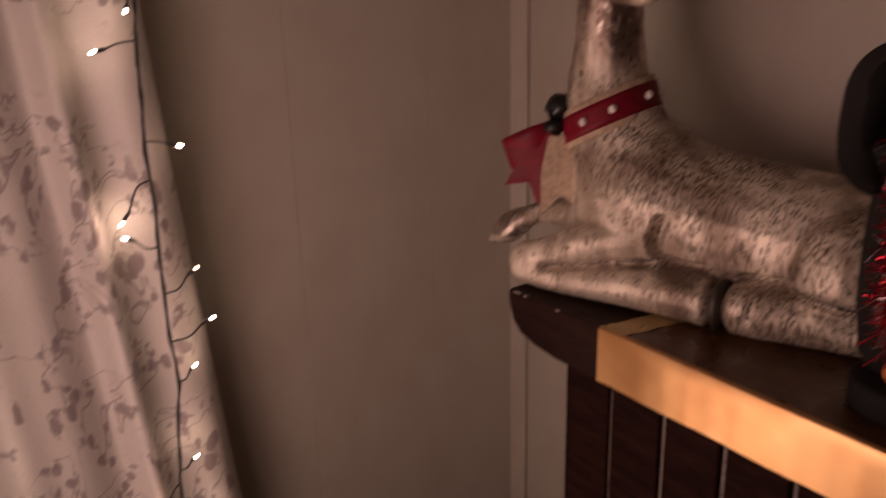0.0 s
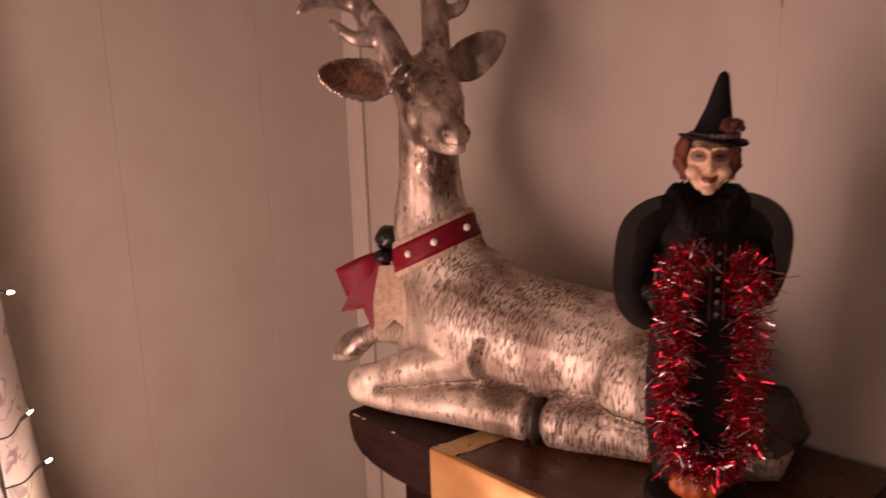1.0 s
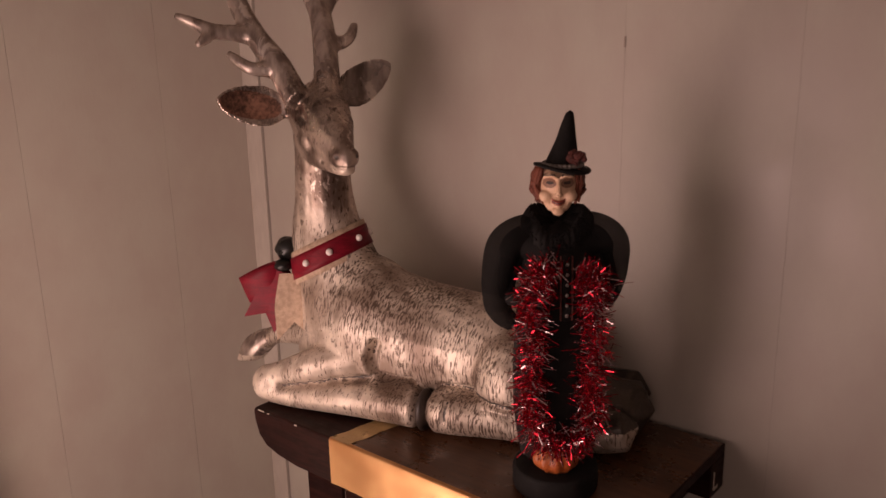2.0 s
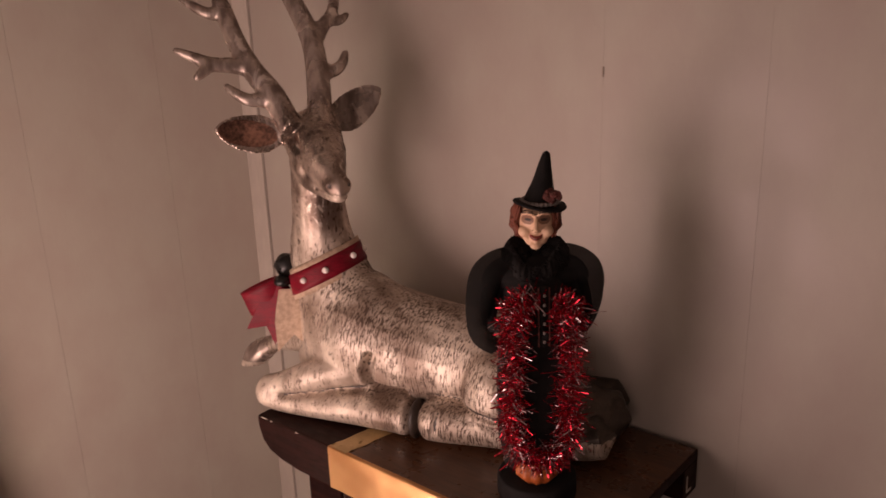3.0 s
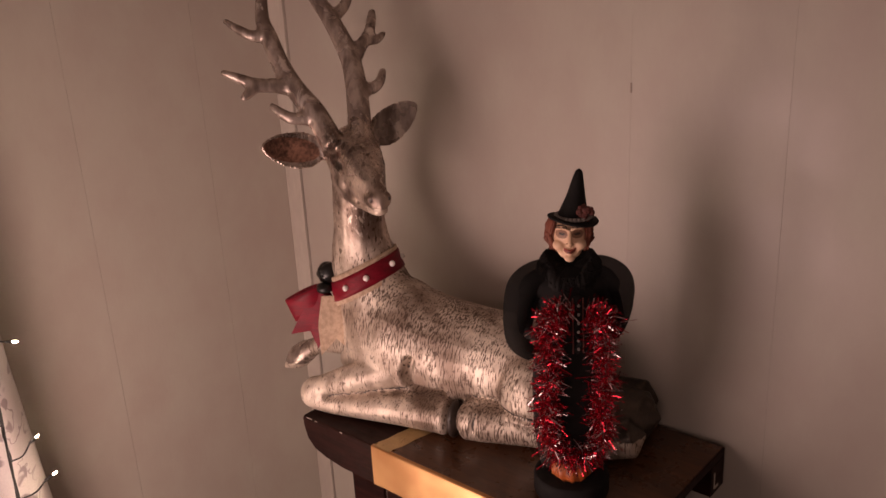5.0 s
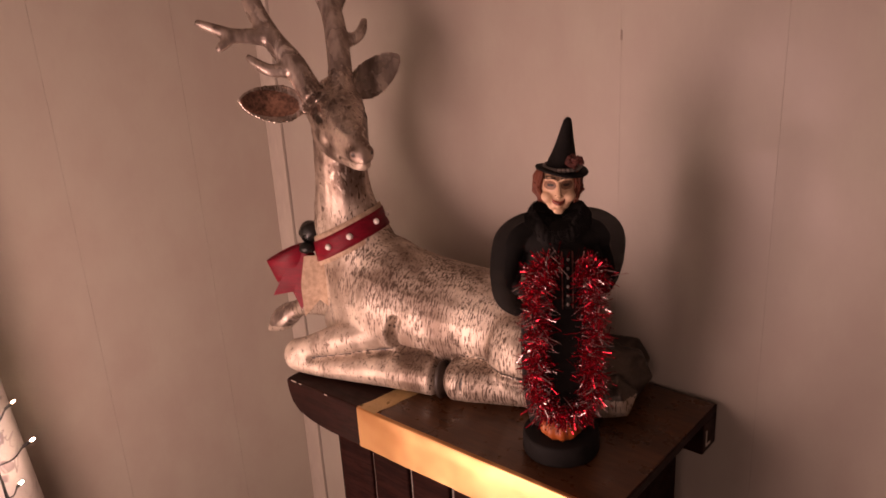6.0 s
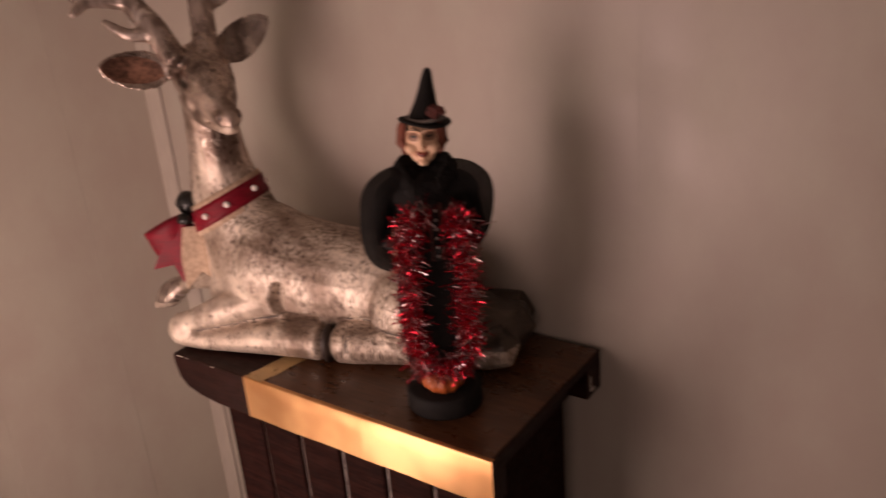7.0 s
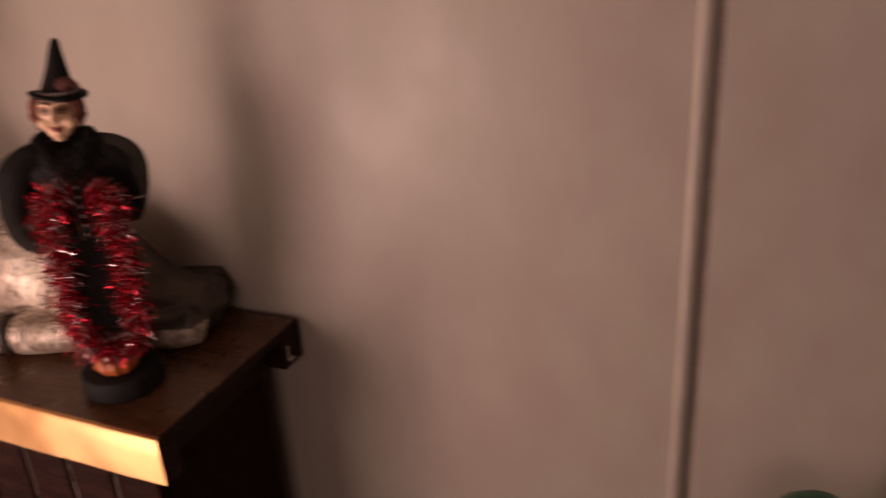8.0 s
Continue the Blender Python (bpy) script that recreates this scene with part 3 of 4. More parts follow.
# far legs
tube(bm, along([(0.080, 0.060, 0.070, 0.032), (0.015, 0.056, 0.060, 0.021), (-0.035, 0.054, 0.052, 0.014), (-0.062, 0.054, 0.042, 0.013)], dp), 12, 4)
tube(bm, along([(-0.056, 0.054, 0.044, 0.014, 0.014), (-0.072, 0.054, 0.034, 0.018, 0.018), (-0.088, 0.054, 0.021, 0.018, 0.019), (-0.104, 0.054, 0.008, 0.006, 0.016)], dp), 12, 4)
tube(bm, along([(0.25, 0.085, 0.024, 0.022), (0.35, 0.08, 0.026, 0.024), (0.45, 0.07, 0.03, 0.026)], dp), 12, 4)
ball(bm, dp(0.32, 0.058, 0.056), 0.040, 0.060, 0.054, Matrix.Rotation(math.radians(17.3), 4, "Z"))
tube(bm, along([(0.436, 0.016, 0.050, 0.011), (0.456, 0.016, 0.054, 0.010), (0.466, 0.016, 0.050, 0.008)], dp), 10, 4)
# head: skull, face, jaw, cheeks, brow, nostrils and lips
face = Matrix.Rotation(math.radians(-30), 4, "Z")
ball(bm, hp(-0.005, -0.004, 1.328), 0.037, 0.043, 0.040, face)
tube(bm, along([(-0.005, 0.006, 1.328, 0.037, 0.036), (-0.006, 0.030, 1.317, 0.0335, 0.0320), (-0.008, 0.052, 1.303, 0.0275, 0.0240), (-0.0105, 0.072, 1.290, 0.0225, 0.0162), (-0.012, 0.086, 1.284, 0.0175, 0.0146), (-0.012, 0.093, 1.281, 0.0125, 0.0120)], hp), 18, 4)
tube(bm, along([(0.001, -0.012, 1.302, 0.027, 0.027), (0.001, 0.028, 1.291, 0.024, 0.0205), (-0.006, 0.056, 1.281, 0.016, 0.0140), (-0.012, 0.078, 1.2730, 0.0085, 0.0108)], hp), 12, 4)
ball(bm, hp(-0.012, 0.0840, 1.2725), 0.0112, 0.0110, 0.0058, face)
for side in (1, -1):
    ball(bm, hp(-0.005 + side * 0.0235, 0.020, 1.303), 0.0100, 0.024, 0.0160, face)
    ball(bm, hp(-0.012 + side * 0.0088, 0.0865, 1.2885), 0.0074, 0.0105, 0.0088, face)


def antler_f(z):
    return -0.018 - 0.6 * (z - 1.40)


def antler(rows):
    tube(bm, [(*hp(l + (0.0085 if l < 0.016 else 0.004), antler_f(z), z + 0.0035), r * 1.14) for l, z, r in rows], 12, 4, up=HF)


antler([(0.020, 1.345, 0.014), (0.036, 1.384, 0.0135), (0.054, 1.413, 0.0120), (0.068, 1.446, 0.0108), (0.076, 1.480, 0.0100), (0.080, 1.502, 0.0085), (0.073, 1.542, 0.0060), (0.070, 1.560, 0.0035)])
antler([(0.080, 1.482, 0.0080), (0.096, 1.481, 0.0070), (0.112, 1.490, 0.0056), (0.128, 1.502, 0.0035)])
antler([(0.056, 1.414, 0.0090), (0.078, 1.420, 0.0088), (0.102, 1.423, 0.0080), (0.122, 1.432, 0.0062), (0.142, 1.441, 0.0040)])
antler([(0.104, 1.422, 0.0075), (0.114, 1.414, 0.0060), (0.123, 1.408, 0.0040)])
antler([(0.034, 1.378, 0.0095), (0.052, 1.379, 0.0080), (0.068, 1.381, 0.0070), (0.081, 1.390, 0.0058), (0.090, 1.398, 0.0038)])
antler([(-0.020, 1.345, 0.0145), (-0.027, 1.390, 0.0135), (-0.030, 1.430, 0.0125), (-0.026, 1.458, 0.0118), (-0.013, 1.497, 0.0105), (0.004, 1.532, 0.0085), (0.014, 1.565, 0.0050)])
antler([(-0.032, 1.440, 0.0090), (-0.044, 1.457, 0.0085), (-0.060, 1.473, 0.0070), (-0.068, 1.490, 0.0062), (-0.072, 1.503, 0.0045)])
antler([(-0.056, 1.466, 0.0060), (-0.070, 1.466, 0.0054), (-0.082, 1.474, 0.0036)])
antler([(-0.034, 1.405, 0.0085), (-0.050, 1.407, 0.0075), (-0.062, 1.414, 0.0062), (-0.070, 1.428, 0.0045)])
antler([(-0.018, 1.498, 0.0080), (-0.036, 1.512, 0.0068), (-0.047, 1.530, 0.0055), (-0.053, 1.548, 0.0036)])


def ear(base, tip, wide, up_turn):
    """A leaf-shaped ear, hollowed on the side that faces forward."""
    a, b = Vector(base), Vector(tip)
    way = (b - a).normalized()
    across = (Matrix.Rotation(math.radians(up_turn), 3, way) @ HF.cross(way)).normalized()
    out = way.cross(across)
    if out.dot(HF) < 0:
        out = -out
    n, m = 14, 12
    rings = []
    for i in range(n + 1):
        u = i / n
        half = wide * (math.sin(math.pi * min(1.0, u ** 0.85)) ** 0.55 * 0.98 + 0.02) * (0.45 + 0.55 * min(1.0, u * 4)) * 0.5
        mid = a.lerp(b, u)
        ring = []
        for k in range(2 * m):
            q = math.pi * k / m
            c, s = math.cos(q), math.sin(q)
            depth = 0.006 * (1 - c * c) ** 0.5 if s < 0 else 0.0
            hollow = -0.005 * (1 - c * c) * math.sin(math.pi * u)
            ring.append(bm.verts.new(mid + across * (half * c) + out * ((-depth - 0.003 * (1 - c * c) + hollow) if s < 0 else (0.0025 * (1 - c * c) ** 0.2 * 0.6 + hollow))))
        rings.append(ring)
    for r, s in zip(rings, rings[1:]):
        for k in range(2 * m):
            bm.faces.new((r[k], r[(k + 1) % (2 * m)], s[(k + 1) % (2 * m)], s[k]))
    bm.faces.new(rings[0]), bm.faces.new(rings[-1])


ear(hp(0.024, -0.012, 1.333), hp(0.113, -0.016, 1.350), 0.050, 10)
ear(hp(-0.026, -0.012, 1.339), hp(-0.101, -0.020, 1.386), 0.048, -10)

skin = blended(bm, "reindeer_figurine", 0.0024, 5)
skin.name = "reindeer_figurine"
bm = bmesh.new()
bm.from_mesh(skin)
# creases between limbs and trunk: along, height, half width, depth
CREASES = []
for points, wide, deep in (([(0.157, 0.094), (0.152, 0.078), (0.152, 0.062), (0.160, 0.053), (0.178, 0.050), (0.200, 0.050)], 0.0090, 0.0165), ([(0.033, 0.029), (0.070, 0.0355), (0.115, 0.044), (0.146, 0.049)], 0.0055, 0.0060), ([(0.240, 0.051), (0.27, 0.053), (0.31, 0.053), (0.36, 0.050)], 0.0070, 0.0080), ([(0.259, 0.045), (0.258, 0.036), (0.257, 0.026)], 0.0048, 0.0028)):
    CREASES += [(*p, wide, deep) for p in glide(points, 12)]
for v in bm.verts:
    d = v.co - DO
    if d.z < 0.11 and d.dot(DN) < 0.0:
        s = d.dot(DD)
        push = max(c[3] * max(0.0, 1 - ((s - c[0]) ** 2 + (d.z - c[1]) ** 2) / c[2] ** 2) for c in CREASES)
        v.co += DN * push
# the face: hollow round the eye, lidded eye, brow, tear line, nostrils and mouth
fine = []
for f in bm.faces:
    c = f.calc_center_median()
    if 1.25 < c.z < 1.375 and (c - HC).dot(HF) > 0.004 or 1.30 < c.z < 1.41 and abs((c - HC).dot(HL)) > 0.036 and (c - HC).dot(HF) > -0.04:
        fine.append(f)
bmesh.ops.subdivide_edges(bm, edges=list({e for f in fine for e in f.edges}), cuts=1, use_grid_fill=True)
bm.normal_update()


def eye_place(l, fw, z):
    """Along and across the slanting eye, and whether it lies on a side of the head."""
    return (fw - 0.0295) * 0.86 - (z - 1.3310) * 0.50, (z - 1.3310) * 0.86 + (fw - 0.0295) * 0.50, abs(l + 0.005) > 0.013


def bell(a, b, wide, high):
    return math.exp(-(a / wide) ** 2 - (b / high) ** 2)


moved = []
for v in bm.verts:
    q = v.co - HC
    l, fw = q.dot(HL), q.dot(HF)
    if fw < 0.006 or not 1.25 < v.co.z < 1.375:
        continue
    u, w, flank = eye_place(l, fw, v.co.z)
    push = 0.0
    if flank:
        push += -0.0060 * bell(u, w + 0.0010, 0.0120, 0.0070) + 0.0050 * bell(u, w - 0.0004, 0.0064, 0.0036) + 0.0013 * bell(u + 0.002, w - 0.0088, 0.0125, 0.0038)
        push += -0.0016 * bell(u - 0.0115, w + 0.0035, 0.0075, 0.0026) + 0.0012 * bell(u - 0.004, w + 0.0095, 0.012, 0.0035)
    for side in (1, -1):
        push += -0.0042 * math.exp(-((l + 0.012 - side * 0.0112) ** 2 + (fw - 0.0925) ** 2 + (v.co.z - 1.2890) ** 2) / 0.0034 ** 2)
    if fw > 0.050:
        push += -0.0024 * min(1.0, (fw - 0.050) / 0.012) * math.exp(-((v.co.z - 1.2770 + 0.12 * (fw - 0.09)) / 0.0021) ** 2)
    moved.append((v, v.normal * push))
for v, way in moved:
    v.co += way
for f in bm.faces:
    c = f.calc_center_median()
    q = c - HC
    l, fw = q.dot(HL), q.dot(HF)
    d = c - DO
    s, w = d.dot(DD), d.dot(DN)
    f.smooth = True
    # crease bottoms painted dark: antique wash and shade put into the colour
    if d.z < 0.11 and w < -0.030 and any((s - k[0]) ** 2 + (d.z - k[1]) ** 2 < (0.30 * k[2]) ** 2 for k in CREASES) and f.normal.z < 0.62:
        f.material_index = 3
    if fw > 0.006 and 1.25 < c.z < 1.375:
        eu, ew, flank = eye_place(l, fw, c.z)
        if flank and ((eu - 0.004) / 0.0125) ** 2 + ((ew + 0.0060) / 0.0058) ** 2 < 0.38 + 0.40 * math.sin(c.z * 2100 + fw * 900) * math.sin(fw * 1700):
            f.material_index = 5
        # lower lip in the pale material, its highlight put into the colour
        if fw > 0.072 and c.z < 1.2768 - 0.12 * (fw - 0.09) and f.normal.dot(HF) > -0.2:
            f.material_index = 4
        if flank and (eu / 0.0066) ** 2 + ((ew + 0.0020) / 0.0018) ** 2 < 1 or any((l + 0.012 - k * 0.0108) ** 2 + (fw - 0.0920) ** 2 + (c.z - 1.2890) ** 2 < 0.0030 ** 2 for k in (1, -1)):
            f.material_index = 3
    # rump behind the doll painted dark, its shade put into the colour
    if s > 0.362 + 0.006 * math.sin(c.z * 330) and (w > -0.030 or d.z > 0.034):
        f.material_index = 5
    if s < -0.058 + 0.005 * math.sin(c.z * 500) and d.z > 0.018:
        f.material_index = 1
    if c.z > 1.376 + 0.005 * math.sin(c.x * 700 + c.y * 300) or (c.z > 1.33 and abs(l + 0.004) > 0.039):
        f.material_index = 1
    for (el, ez, tilt) in ((0.073, 1.342, 0.19), (-0.066, 1.363, -0.55)):
        if el > 0 and l > 0.050 and 1.30 < c.z < 1.376:
            f.material_index = 0
        a, b = l - el, c.z - ez
        p, o = a * math.cos(tilt) + b * math.sin(tilt), -a * math.sin(tilt) + b * math.cos(tilt)
        if abs(l) > 0.038 and c.z < 1.40 and (p / 0.037) ** 2 + (o / 0.0160) ** 2 < 1 and f.normal.dot(HF) > 0.2:
            f.material_index = 2 if l > 0 else 1
bm.to_mesh(skin)
bm.free()
for m in (SILVER, BRONZE, COPPER_EAR, HOOF_AND_SHADE, PALE_HIGHLIGHT, PATINA_AND_SHADE):
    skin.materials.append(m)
bm = bmesh.new()
bm.from_mesh(skin)
ball(bm, dp(0.2235, -0.050, 0.0245), 0.0225, 0.0085, 0.0255, Matrix.Rotation(math.radians(17.3), 4, "Z"), 3)
# rim highlight along the far side of the back, modelled as a pale strip
tube(bm, along([(0.118, 0.066, 0.1680, 0.0013), (0.145, 0.066, 0.1570, 0.0013), (0.185, 0.066, 0.1455, 0.0013), (0.245, 0.066, 0.1355, 0.0013), (0.30, 0.065, 0.1315, 0.0013)], dp), 6, 4, 4)
for f in bm.faces:
    f.smooth = True
bmesh.ops.translate(bm, verts=bm.verts, vec=-DO)
bm.to_mesh(skin)
bm.free()
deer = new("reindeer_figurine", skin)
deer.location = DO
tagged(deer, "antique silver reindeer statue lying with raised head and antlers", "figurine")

# ---- ribbon collar on the figure ----
collar = thing("ribbon_collar", dp(0.06, 0.03, 0.19), "red satin and burlap ribbon collar with pearls and bow", "ribbon")


def neck_radius(z):
    return float(np.interp(z, [0.105, 0.155, 0.205, 0.255, 0.310], [0.069, 0.056, 0.047, 0.037, 0.033]))


def neck_mid(z):
    return float(np.interp(z, [0.105, 0.155, 0.205, 0.255], [0.096, 0.077, 0.060, 0.060])), float(np.interp(z, [0.105, 0.155, 0.205], [0.025, 0.028, 0.030]))


def collar_point(q, v, lift):
    """A place on the slanting band: angle round the neck, height across the band, lift off the neck."""
    z = 0.183
    for _ in range(4):
        s0, w0 = neck_mid(z)
        r = neck_radius(z) + lift
        s = s0 + r * math.cos(q)
        z = 0.183 + 0.50 * (s - 0.060) + v
    s0, w0 = neck_mid(z)
    r = neck_radius(z) + lift
    return dp(s0 + r * math.cos(q), w0 + r * math.sin(q), z)


def band(v0, v1, lift, rows=4, thick=0.0012, fray=0.0):
    bm = bmesh.new()
    n = 72
    outer = [[bm.verts.new(collar_point(2 * math.pi * k / n, v0 + (v1 - v0) * j / rows + (fray * math.sin(k * 2.7 + j) if j in (0, rows) else 0), lift + thick)) for j in range(rows + 1)] for k in range(n)]
    inner = [[bm.verts.new(collar_point(2 * math.pi * k / n, v0 + (v1 - v0) * j / rows, lift - 0.002)) for j in (0, rows)] for k in range(n)]
    for k in range(n):
        a, b = outer[k], outer[(k + 1) % n]
        for j in range(rows):
            bm.faces.new((a[j], a[j + 1], b[j + 1], b[j]))
        c, d = inner[k], inner[(k + 1) % n]
        bm.faces.new((a[0], b[0], d[0], c[0]))
        bm.faces.new((a[rows], b[rows], d[1], c[1]))
    return bm


part("burlap_band", band(-0.0215, 0.0215, 0.0022, 4, 0.0010, 0.0006), BURLAP, collar, "frayed natural burlap band", smooth=True)
part("red_band", band(-0.0145, 0.0145, 0.0038), RED, collar, "red satin band", smooth=True)
for q in (-1.70, -1.08, -0.25, 0.5, 1.3):
    at = collar_point(q, 0.0, 0.0062)
    part("pearl", ball(bmesh.new(), at, 0.0043, 0.0043, 0.0043, None, 0, 12, 8), PEARL, collar, "white pearl", smooth=True)
# bow: a dark bell-like rosette over a red loop and forked tails, with a burlap tail behind


def ribbon(points, widths, direction, thick=0.0009):
    """A strip of ribbon along points; direction is the way its width runs."""
    bm = bmesh.new()
    line = glide([(*p, w) for p, w in zip(points, widths)], 6)
    rows = []
    for i, p in enumerate(line):
        a, b = Vector(line[max(i - 1, 0)][:3]), Vector(line[min(i + 1, len(line) - 1)][:3])
        way = (b - a).normalized()
        across = (Vector(direction) - way * Vector(direction).dot(way)).normalized()
        out = way.cross(across)
        c = Vector(p[:3])
        rows.append([bm.verts.new(c + across * (p[3] * x) + out * (y * thick)) for x, y in ((-0.5, -1), (-0.25, -1.3), (0, -1.5), (0.25, -1.3), (0.5, -1), (0.5, 1), (0, 0.6), (-0.5, 1))])
    for a, b in zip(rows, rows[1:]):
        for k in range(8):
            bm.faces.new((a[k], a[(k + 1) % 8], b[(k + 1) % 8], b[k]))
    bm.faces.new(rows[0]), bm.faces.new(rows[-1])
    return bm


TOCAM = V((-0.66, -0.66, 0.36))
up_slant = V((-0.25, 0.2, 1.0))
a = V((0.615, 0.666, 1.131))
loop_end = V((0.580, 0.706, 1.107))
part("bow_loop", ribbon([a, a.lerp(loop_end, 0.5) + V((-0.006, -0.006, 0.002)), loop_end, loop_end + V((0.008, 0.006, 0.0)), a.lerp(loop_end, 0.5) + V((0.012, 0.010, 0)), a + V((0.006, 0.005, 0))], [0.030, 0.034, 0.035, 0.035, 0.034, 0.03], up_slant), RED, collar, "folded red satin bow loop", smooth=True)


def tail(start, end, width, fork, material, label):
    """A hanging ribbon tail with a notch cut in its end."""
    s, e = V(start), V(end)
    way = (e - s).normalized()
    across = way.cross(TOCAM).normalized()
    out = across.cross(way).normalized()
    bm = bmesh.new()
    front, rear = [], []
    n = 8
    for i in range(n + 1):
        u = i / n
        c = s.lerp(e, u) + out * (0.004 * math.sin(u * 3.0))
        half = width * (0.32 + 0.18 * min(1.0, 2.2 * u))
        cut = fork * u * u
        pts = [c + across * half, c - way * cut, c - across * half]
        front.append([bm.verts.new(p + out * 0.0008) for p in pts])
        rear.append([bm.verts.new(p - out * 0.0008) for p in pts])
    for f, r in ((front, front), (rear, rear)):
        for a, b in zip(f, f[1:]):
            for k in (0, 1):
                bm.faces.new((a[k], a[k + 1], b[k + 1], b[k]))
    for i in range(n):
        for k in (0, 2):
            bm.faces.new((front[i][k], front[i + 1][k], rear[i + 1][k], rear[i][k]))
    for k in (0, 1):
        bm.faces.new((front[n][k], front[n][k + 1], rear[n][k + 1], rear[n][k]))
    return part("bow_tail", bm, material, collar, label)


tail((0.610, 0.662, 1.128), (0.584, 0.690, 1.062), 0.044, 0.018, RED, "forked red satin tail")
tail((0.612, 0.655, 1.130), (0.605, 0.646, 1.046), 0.046, 0.022, BURLAP, "forked burlap tail")
bm = bmesh.new()
ball(bm, (0.625, 0.673, 1.157), 0.0168, 0.0168, 0.0160, None, 0, 18, 14)
for v in bm.verts:
    v.co += (v.co - V((0.625, 0.673, 1.157))) * 0.05 * math.sin(v.co.z * 400 + v.co.y * 300)
part("rosette", bm, GLOSS_BLACK, collar, "glossy black satin rosette", smooth=True)
part("rosette", ball(bmesh.new(), (0.613, 0.670, 1.138), 0.013, 0.013, 0.008, None, 0, 14, 10), GLOSS_BLACK, collar, "glossy black satin rosette", smooth=True)

# ---- the witch doll ----
WO = Vector((0.629, 0.277, BZ1 + 0.0009))
WF, WL = Vector((-0.72, -0.694, 0)), Vector((-0.694, 0.72, 0))       # the way it faces; its side towards the deer's head


def wp(l, f, z):
    """A place on the doll: to its side, forward, up from the board."""
    return WO + WL * l + WF * f + Vector((0, 0, z))


doll_mats = [BLACK, GLOSS_BLACK, VOILE, SKIN, HAIR, INK, LIP, PUMPKIN, FLOWER, PEARL, SHADE, LACE]
bm = bmesh.new()
lathe(bm, wp(0.0, 0.010, 0.0), [(0.040, 0.0), (0.0425, 0.001), (0.0435, 0.004), (0.0435, 0.021), (0.0425, 0.0243), (0.0405, 0.0252), (0.010, 0.0255)], 40, 0)
lathe(bm, wp(0.002, 0.020, 0.024), [(0.006, 0.0), (0.016, 0.001), (0.0220, 0.008), (0.0230, 0.014), (0.0205, 0.022), (0.012, 0.028), (0.004, 0.027)], 48, 7, 0.06, 10)
# gown, bodice
lathe(bm, wp(0, -0.004, 0.024), [(0.022, 0.0), (0.035, 0.012), (0.041, 0.05), (0.042, 0.10), (0.039, 0.15), (0.035, 0.19), (0.036, 0.215), (0.030, 0.235), (0.018, 0.250)], 28, 0, 0.05, 7)
# puffed sheer sleeves with a sloping shoulder, thin arms brought to the front inside them
for side, rows in ((1, [(0.008, 0.270, 0.011), (0.032, 0.268, 0.0150), (0.050, 0.254, 0.0180), (0.058, 0.228, 0.0155), (0.060, 0.203, 0.0135), (0.055, 0.188, 0.0115), (0.044, 0.177, 0.0080)]),
                   (-1, [(0.008, 0.270, 0.011), (0.032, 0.269, 0.0150), (0.051, 0.256, 0.0175), (0.056, 0.234, 0.0145), (0.052, 0.210, 0.0120), (0.045, 0.193, 0.0090)])):
    tube(bm, [(*wp(side * l, 0.002 + 0.10 * (0.264 - z), z), r * 1.02, r) for l, z, r in rows], 20, 5, 2)
    tube(bm, [(*wp(side * 0.012, -0.004, 0.258), 0.018), (*wp(side * 0.040, 0.0, 0.246), 0.0125), (*wp(side * 0.050, 0.012, 0.208), 0.008), (*wp(side * 0.028, 0.034, 0.208), 0.006)], 12, 4, 0)
# black yoke over chest and shoulders
tube(bm, [(*wp(0.049, -0.001, 0.243), 0.010, 0.012), (*wp(0.034, -0.001, 0.254), 0.0165, 0.019), (*wp(0.0, 0.0, 0.254), 0.021, 0.024), (*wp(-0.034, -0.001, 0.255), 0.0165, 0.019), (*wp(-0.050, -0.001, 0.245), 0.010, 0.012)], 16, 5, 0)
# pleated black ruff, high at the sides of the face and low under the chin
rng = random.Random(4)
rings = []
for k in range(120):
    q = 2 * math.pi * k / 120
    front = max(0.0, math.sin(q + 0.15)) ** 2
    pleat = 1 + 0.03 * math.sin(37 * q) + 0.045 * math.sin(7 * q + 1) + 0.03 * math.sin(3 * q)
    rise = 0.009 * (1 - front) - 0.013 * front
    rings.append([bm.verts.new(wp(math.cos(q) * r * (pleat if i > 1 else 1), math.sin(q) * r * 0.86 * (pleat if i > 1 else 1), z + (rise if i > 2 else 0.3 * rise) + (0.0014 * math.sin(29 * q + 2) if i > 2 else 0)))
                  for i, (r, z) in enumerate(((0.012, 0.262), (0.028, 0.252), (0.0335, 0.260), (0.0325, 0.272), (0.0285, 0.2790), (0.0235, 0.2785), (0.0165, 0.270)))])
for a, b in zip(rings, [*rings[1:], rings[0]]):
    for j in range(7):
        bm.faces.new((a[j], a[(j + 1) % 7], b[(j + 1) % 7], b[j])).material_index = 0
for k in range(1100):
    q, u = rng.uniform(0, 2 * math.pi), rng.random()
    front = max(0.0, math.sin(q + 0.15)) ** 2
    r = 0.0335 - 0.008 * u
    at = wp(math.cos(q) * r, math.sin(q) * r * 0.86, 0.267 + 0.013 * u + 0.009 * (1 - front) - 0.013 * front)
    way = V((rng.gauss(0, 1), rng.gauss(0, 1), abs(rng.gauss(0.3, 1)))).normalized()
    tube(bm, [(*at, 0.0013), (*(at + way * 0.0014), 0.0010), (*(at + way * 0.0026), 0.0004)], 4, 1, 0)
